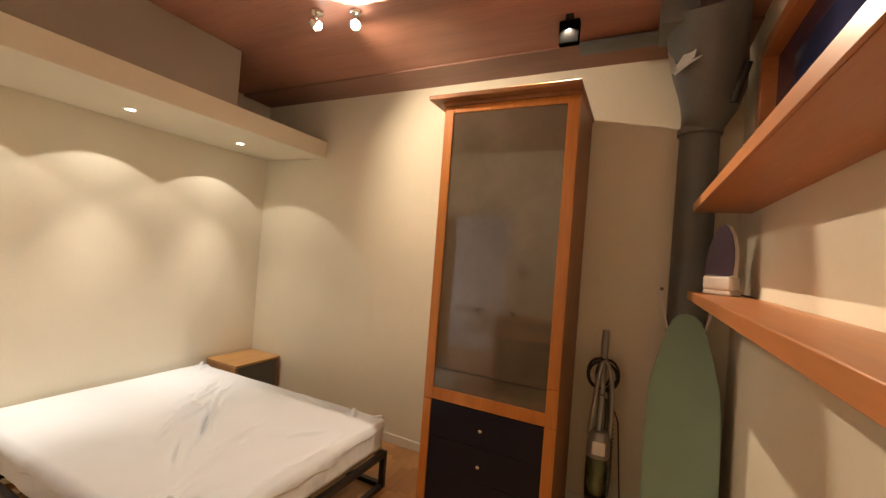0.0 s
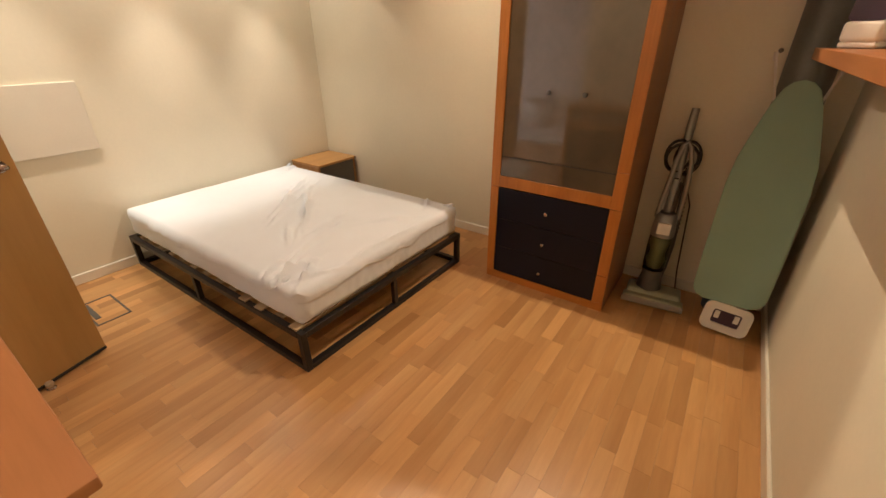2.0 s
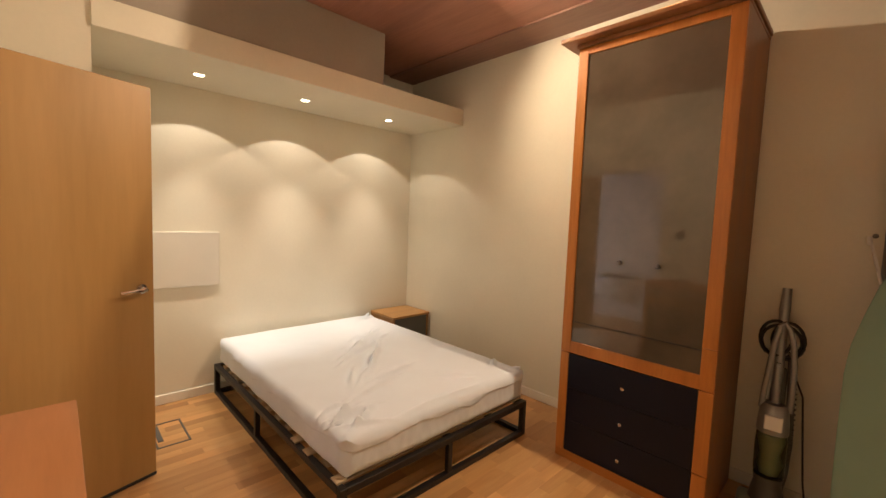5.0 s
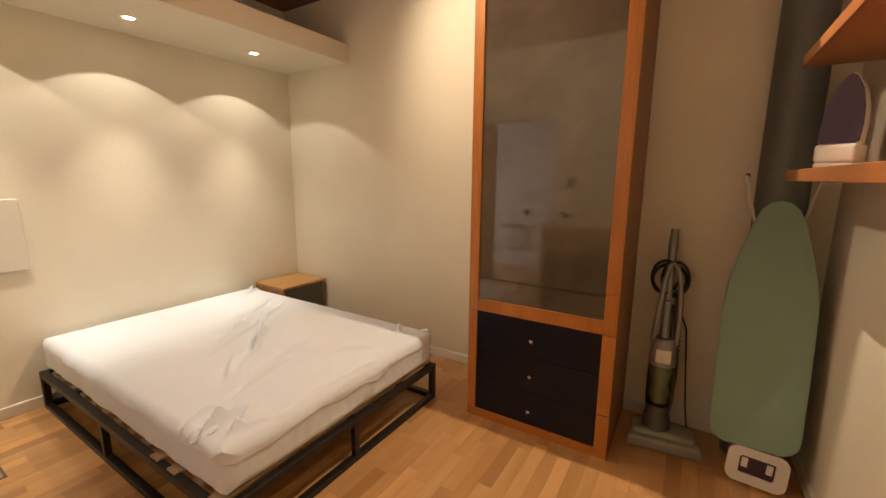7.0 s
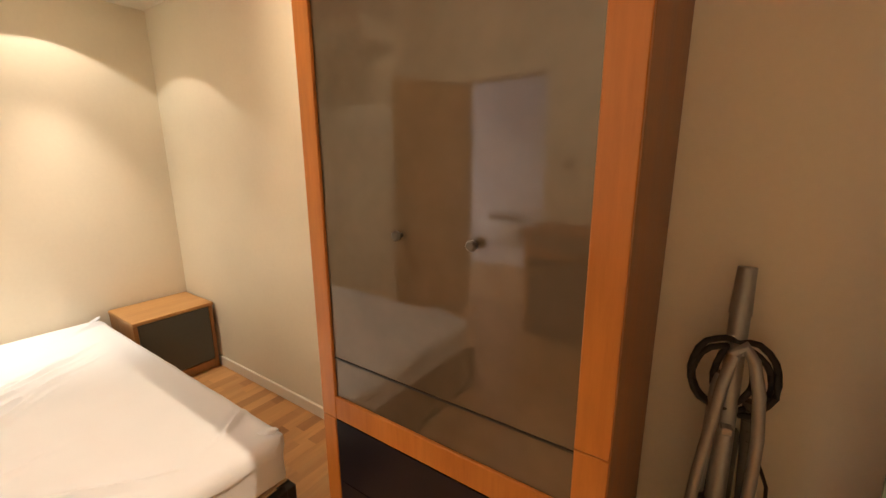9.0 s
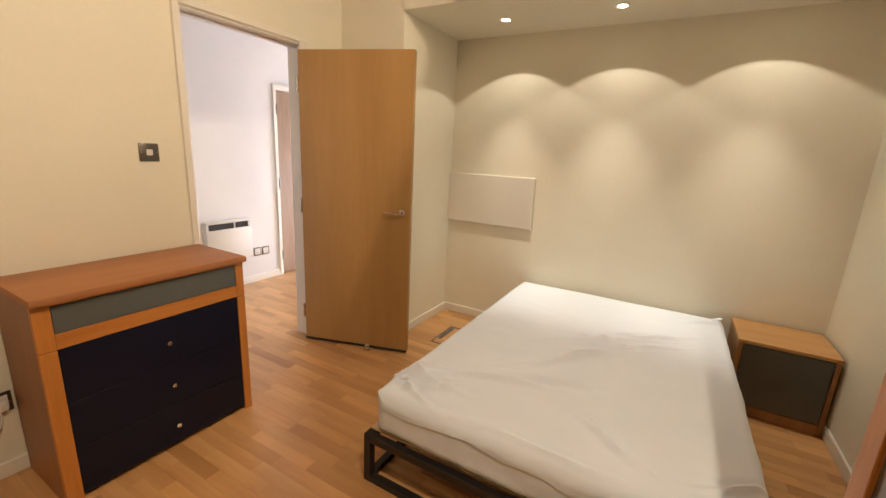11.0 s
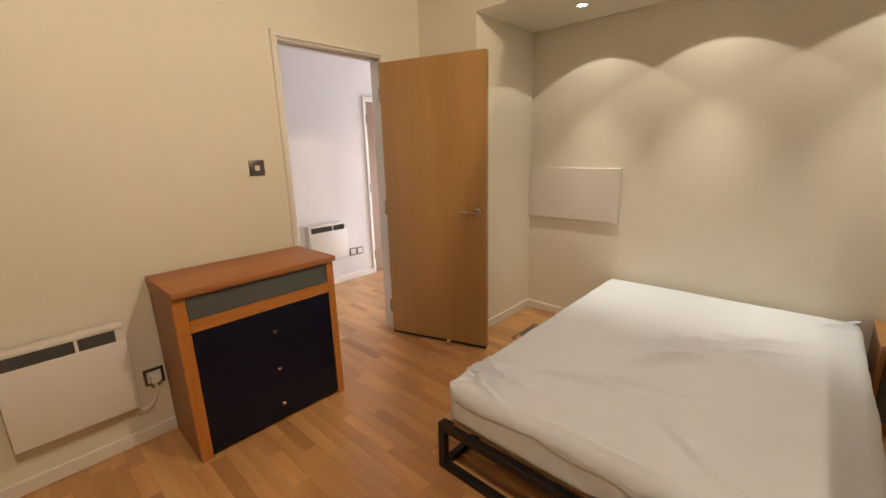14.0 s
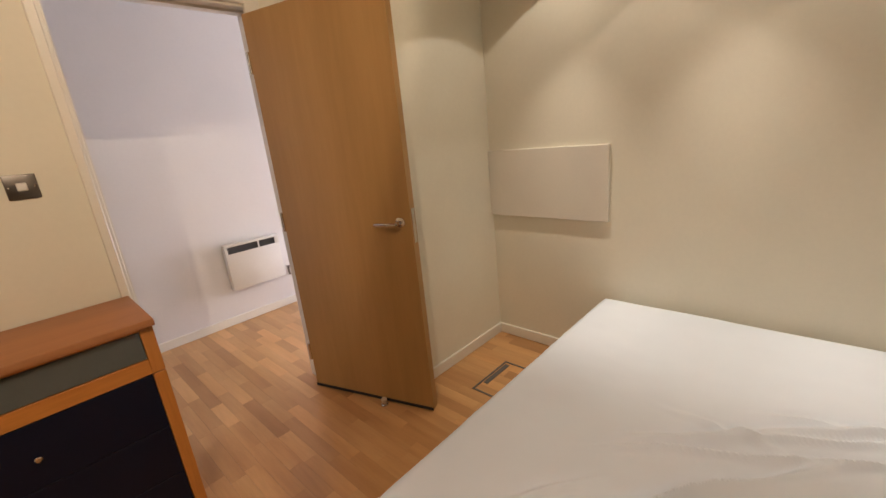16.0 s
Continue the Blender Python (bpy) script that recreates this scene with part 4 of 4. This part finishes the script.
for s in (-1, 1):
    part("rest_pad", moved(box(s * 0.046 - 0.012, s * 0.046 + 0.012, 0.0, 0.006, 0.09, 0.135, 0.002), IB @ pose(0.02, 0.007, 0, 0, 4, 0)), WHITE, ib)
    part("leg", moved(rod((s * 0.020, 0.036, 0.95), (s * 0.135, 0.034, 1.415), 0.0058), IB), WHITE, ib, "white steel leg tube")
    part("foot", moved(rod((s * 0.133, 0.034, 1.385), (s * 0.136, 0.034, 1.42), 0.009), IB), WHITE, ib)
part("rim", moved(tube([(0.157, 0.022, 0.60), (0.158, 0.022, 0.28), (0.150, 0.022, 0.228), (0.125, 0.022, 0.196), (0.09, 0.022, 0.185)], 0.007, 8), IB), WHITE, ib, "white rim")

# ---------------------------------------------------------------- upright vacuum cleaner
VX, VY = 3.19, 2.90
vc = base("vacuum_cleaner", (VX, VY, 0), "grey upright vacuum cleaner with looped black hose", "vacuum cleaner")
V = pose(VX - 0.035, VY, 0, -4, 0, 6) @ Matrix.Diagonal((1, 1, 1.02, 1))
part("cleaner_head", moved(joined(box(-0.165, 0.165, -0.115, -0.055, 0.012, 0.062, 0.014, 3), box(-0.15, 0.15, -0.075, 0.06, 0.016, 0.085, 0.022, 3)), pose(VX, VY, 0, 0, 0, 6)), VAC_GREEN, vc, "green-grey floor head")
part("bumper", moved(box(-0.168, 0.168, -0.121, -0.112, 0.012, 0.05, 0.003, 2), pose(VX, VY, 0, 0, 0, 6)), VAC_GREY, vc)
for s in (-1, 1):
    part("wheel", moved(lathe([(0.035, -0.02), (0.038, -0.012), (0.038, 0.012), (0.035, 0.02)], (s * 0.115, 0.06, 0.038), 20, (1, 0, 0)), pose(VX, VY, 0, 0, 0, 6)), RUBBER, vc)
part("neck", moved(joined(lathe([(0.075, 0.07), (0.066, 0.12), (0.055, 0.17), (0.06, 0.20)], (0, 0.0, 0), 24)), V), VAC_DARK, vc)
part("bin", moved(lathe([(0.058, 0.20), (0.062, 0.22), (0.064, 0.33), (0.062, 0.40), (0.058, 0.41)], (0, 0, 0), 28), V), VAC_BIN, vc, "smoked clear dust bin")
part("cyclone", moved(lathe([(0.026, 0.21), (0.040, 0.26), (0.030, 0.31), (0.042, 0.37), (0.038, 0.40)], (0, 0, 0), 20), V), VAC_GREEN, vc)
part("bin_lid", moved(lathe([(0.060, 0.41), (0.064, 0.418), (0.062, 0.47), (0.056, 0.53), (0.044, 0.55)], (0, 0, 0), 28), V), VAC_GREY, vc, "silver bin lid")
part("badge", moved(box(-0.036, 0.036, -0.068, -0.058, 0.435, 0.505, 0.004), V), WHITE, vc, "pale plastic panel")
part("spine", moved(box(-0.038, 0.038, 0.045, 0.082, 0.12, 0.72, 0.014, 2), V), VAC_DARK, vc)
part("wand", moved(joined(rod((0.0, 0.02, 0.54), (0.002, 0.055, 1.0), 0.021), rod((0.002, 0.055, 1.0), (0.004, 0.06, 1.11), 0.023, 0.019)), V), VAC_GREY, vc, "silver wand tube")
part("tool", moved(joined(rod((-0.036, 0.022, 0.56), (-0.022, 0.04, 0.86), 0.012, 0.016)), V), VAC_GREY, vc, "grey crevice tool")
for dx, dz, rx, rz, dy in ((-0.022, 0.862, 0.062, 0.085, 0.030), (0.026, 0.855, 0.062, 0.088, 0.036), (0.0, 0.850, 0.078, 0.078, 0.044)):
    part("cord_loop", moved(tube([(dx + rx * math.cos(k * math.pi / 10), dy + 0.006 * math.sin(k * 1.9), dz + rz * math.sin(k * math.pi / 10)) for k in range(20)], 0.0075, 10, True), V), RUBBER, vc, "black flex wound in a loop")
part("hose_arch", moved(tube([(-0.052, 0.000, 0.52), (-0.046, -0.006, 0.62), (-0.034, -0.012, 0.74), (-0.022, -0.014, 0.85), (-0.010, -0.012, 0.925), (0.010, -0.008, 0.945), (0.030, -0.008, 0.915), (0.048, -0.006, 0.84), (0.058, -0.002, 0.74), (0.060, 0.004, 0.62), (0.058, 0.010, 0.52)], 0.0128, 12), V), VAC_GREY, vc, "grey hose arched over the wand")
for hz in (0.74, 0.93):
    part("cord_hook", moved(box(-0.012, 0.012, -0.012, 0.05, hz - 0.008, hz + 0.008, 0.003), V), VAC_GREY, vc)
part("hose", moved(tube([(0.046, 0.05, 0.80), (0.054, 0.048, 0.66), (0.060, 0.05, 0.52), (0.066, 0.055, 0.35), (0.058, 0.05, 0.20), (0.046, 0.04, 0.12)], 0.016, 12), V), VAC_DARK, vc, "grey ribbed hose")
for k in range(26):
    t = k / 25
    part("hose_ring", moved(lathe([(0.0175, -0.003), (0.019, 0.0), (0.0175, 0.003)], (0.050 + 0.014 * math.sin(t * 3.1), 0.049, 0.78 - 0.62 * t), 12), V), VAC_DARK, vc)
part("cord", moved(tube([(0.06, 0.06, 0.70), (0.10, 0.05, 0.60), (0.115, 0.05, 0.40), (0.13, 0.04, 0.20), (0.15, 0.03, 0.06), (0.18, -0.02, 0.006), (0.16, -0.09, 0.005)], 0.004, 8), V), RUBBER, vc)

# ---------------------------------------------------------------- oak strips of the floor
rng = random.Random(7)
unit = box(-0.5, 0.5, -0.5, 0.5, -1, 0)
unit_mesh = bpy.data.meshes.new("strip")
unit.to_mesh(unit_mesh)
unit.free()
unit_mesh.materials.append(FLOOR_OBJ)
STRIP = 0.066
rest_v, rest_f = [], []
count = 0
cols = int((LX + 0.1 - HALL_X0) / STRIP) + 1
for c in range(cols):
    x0 = HALL_X0 - 0.02 + c * STRIP
    x1 = x0 + STRIP
    in_room = x1 > 0.0
    y = HALL_Y - 0.05 - rng.uniform(0, 0.4)
    stop_y = LY if in_room else -0.02
    while y < stop_y:
        length = rng.choice((0.26, 0.32, 0.38, 0.44))
        y1 = min(y + length, stop_y)
        ya = max(y, HALL_Y - 0.05)
        if y1 - ya > 0.02:
            g = 0.0003
            cx, cy = (x0 + x1) / 2, (ya + y1) / 2
            if count < 300 and 1.7 < cx < LX and 0.2 < cy < 2.75:
                ob = new("floor_strip", unit_mesh)
                ob.location, ob.scale = (cx, cy, 0.0), (STRIP - 2 * g, y1 - ya - 2 * g, 0.008)
                ob.parent = floor
                count += 1
            else:
                k = len(rest_v)
                a, b, p, q = x0 + g, x1 - g, ya + g, y1 - g
                rest_v += [(a, p, 0), (b, p, 0), (b, q, 0), (a, q, 0), (a, p, -0.008), (b, p, -0.008), (b, q, -0.008), (a, q, -0.008)]
                rest_f += [(k, k + 1, k + 2, k + 3), (k, k + 4, k + 5, k + 1), (k + 1, k + 5, k + 6, k + 2), (k + 2, k + 6, k + 7, k + 3), (k + 3, k + 7, k + 4, k)]
        y = y1
me = bpy.data.meshes.new("floor_strips")
me.from_pydata(rest_v, [], rest_f)
me.materials.append(FLOOR_ISL)
ob = new("floor_strips", me)
ob.parent = floor
tagged(ob, kind="stuff")
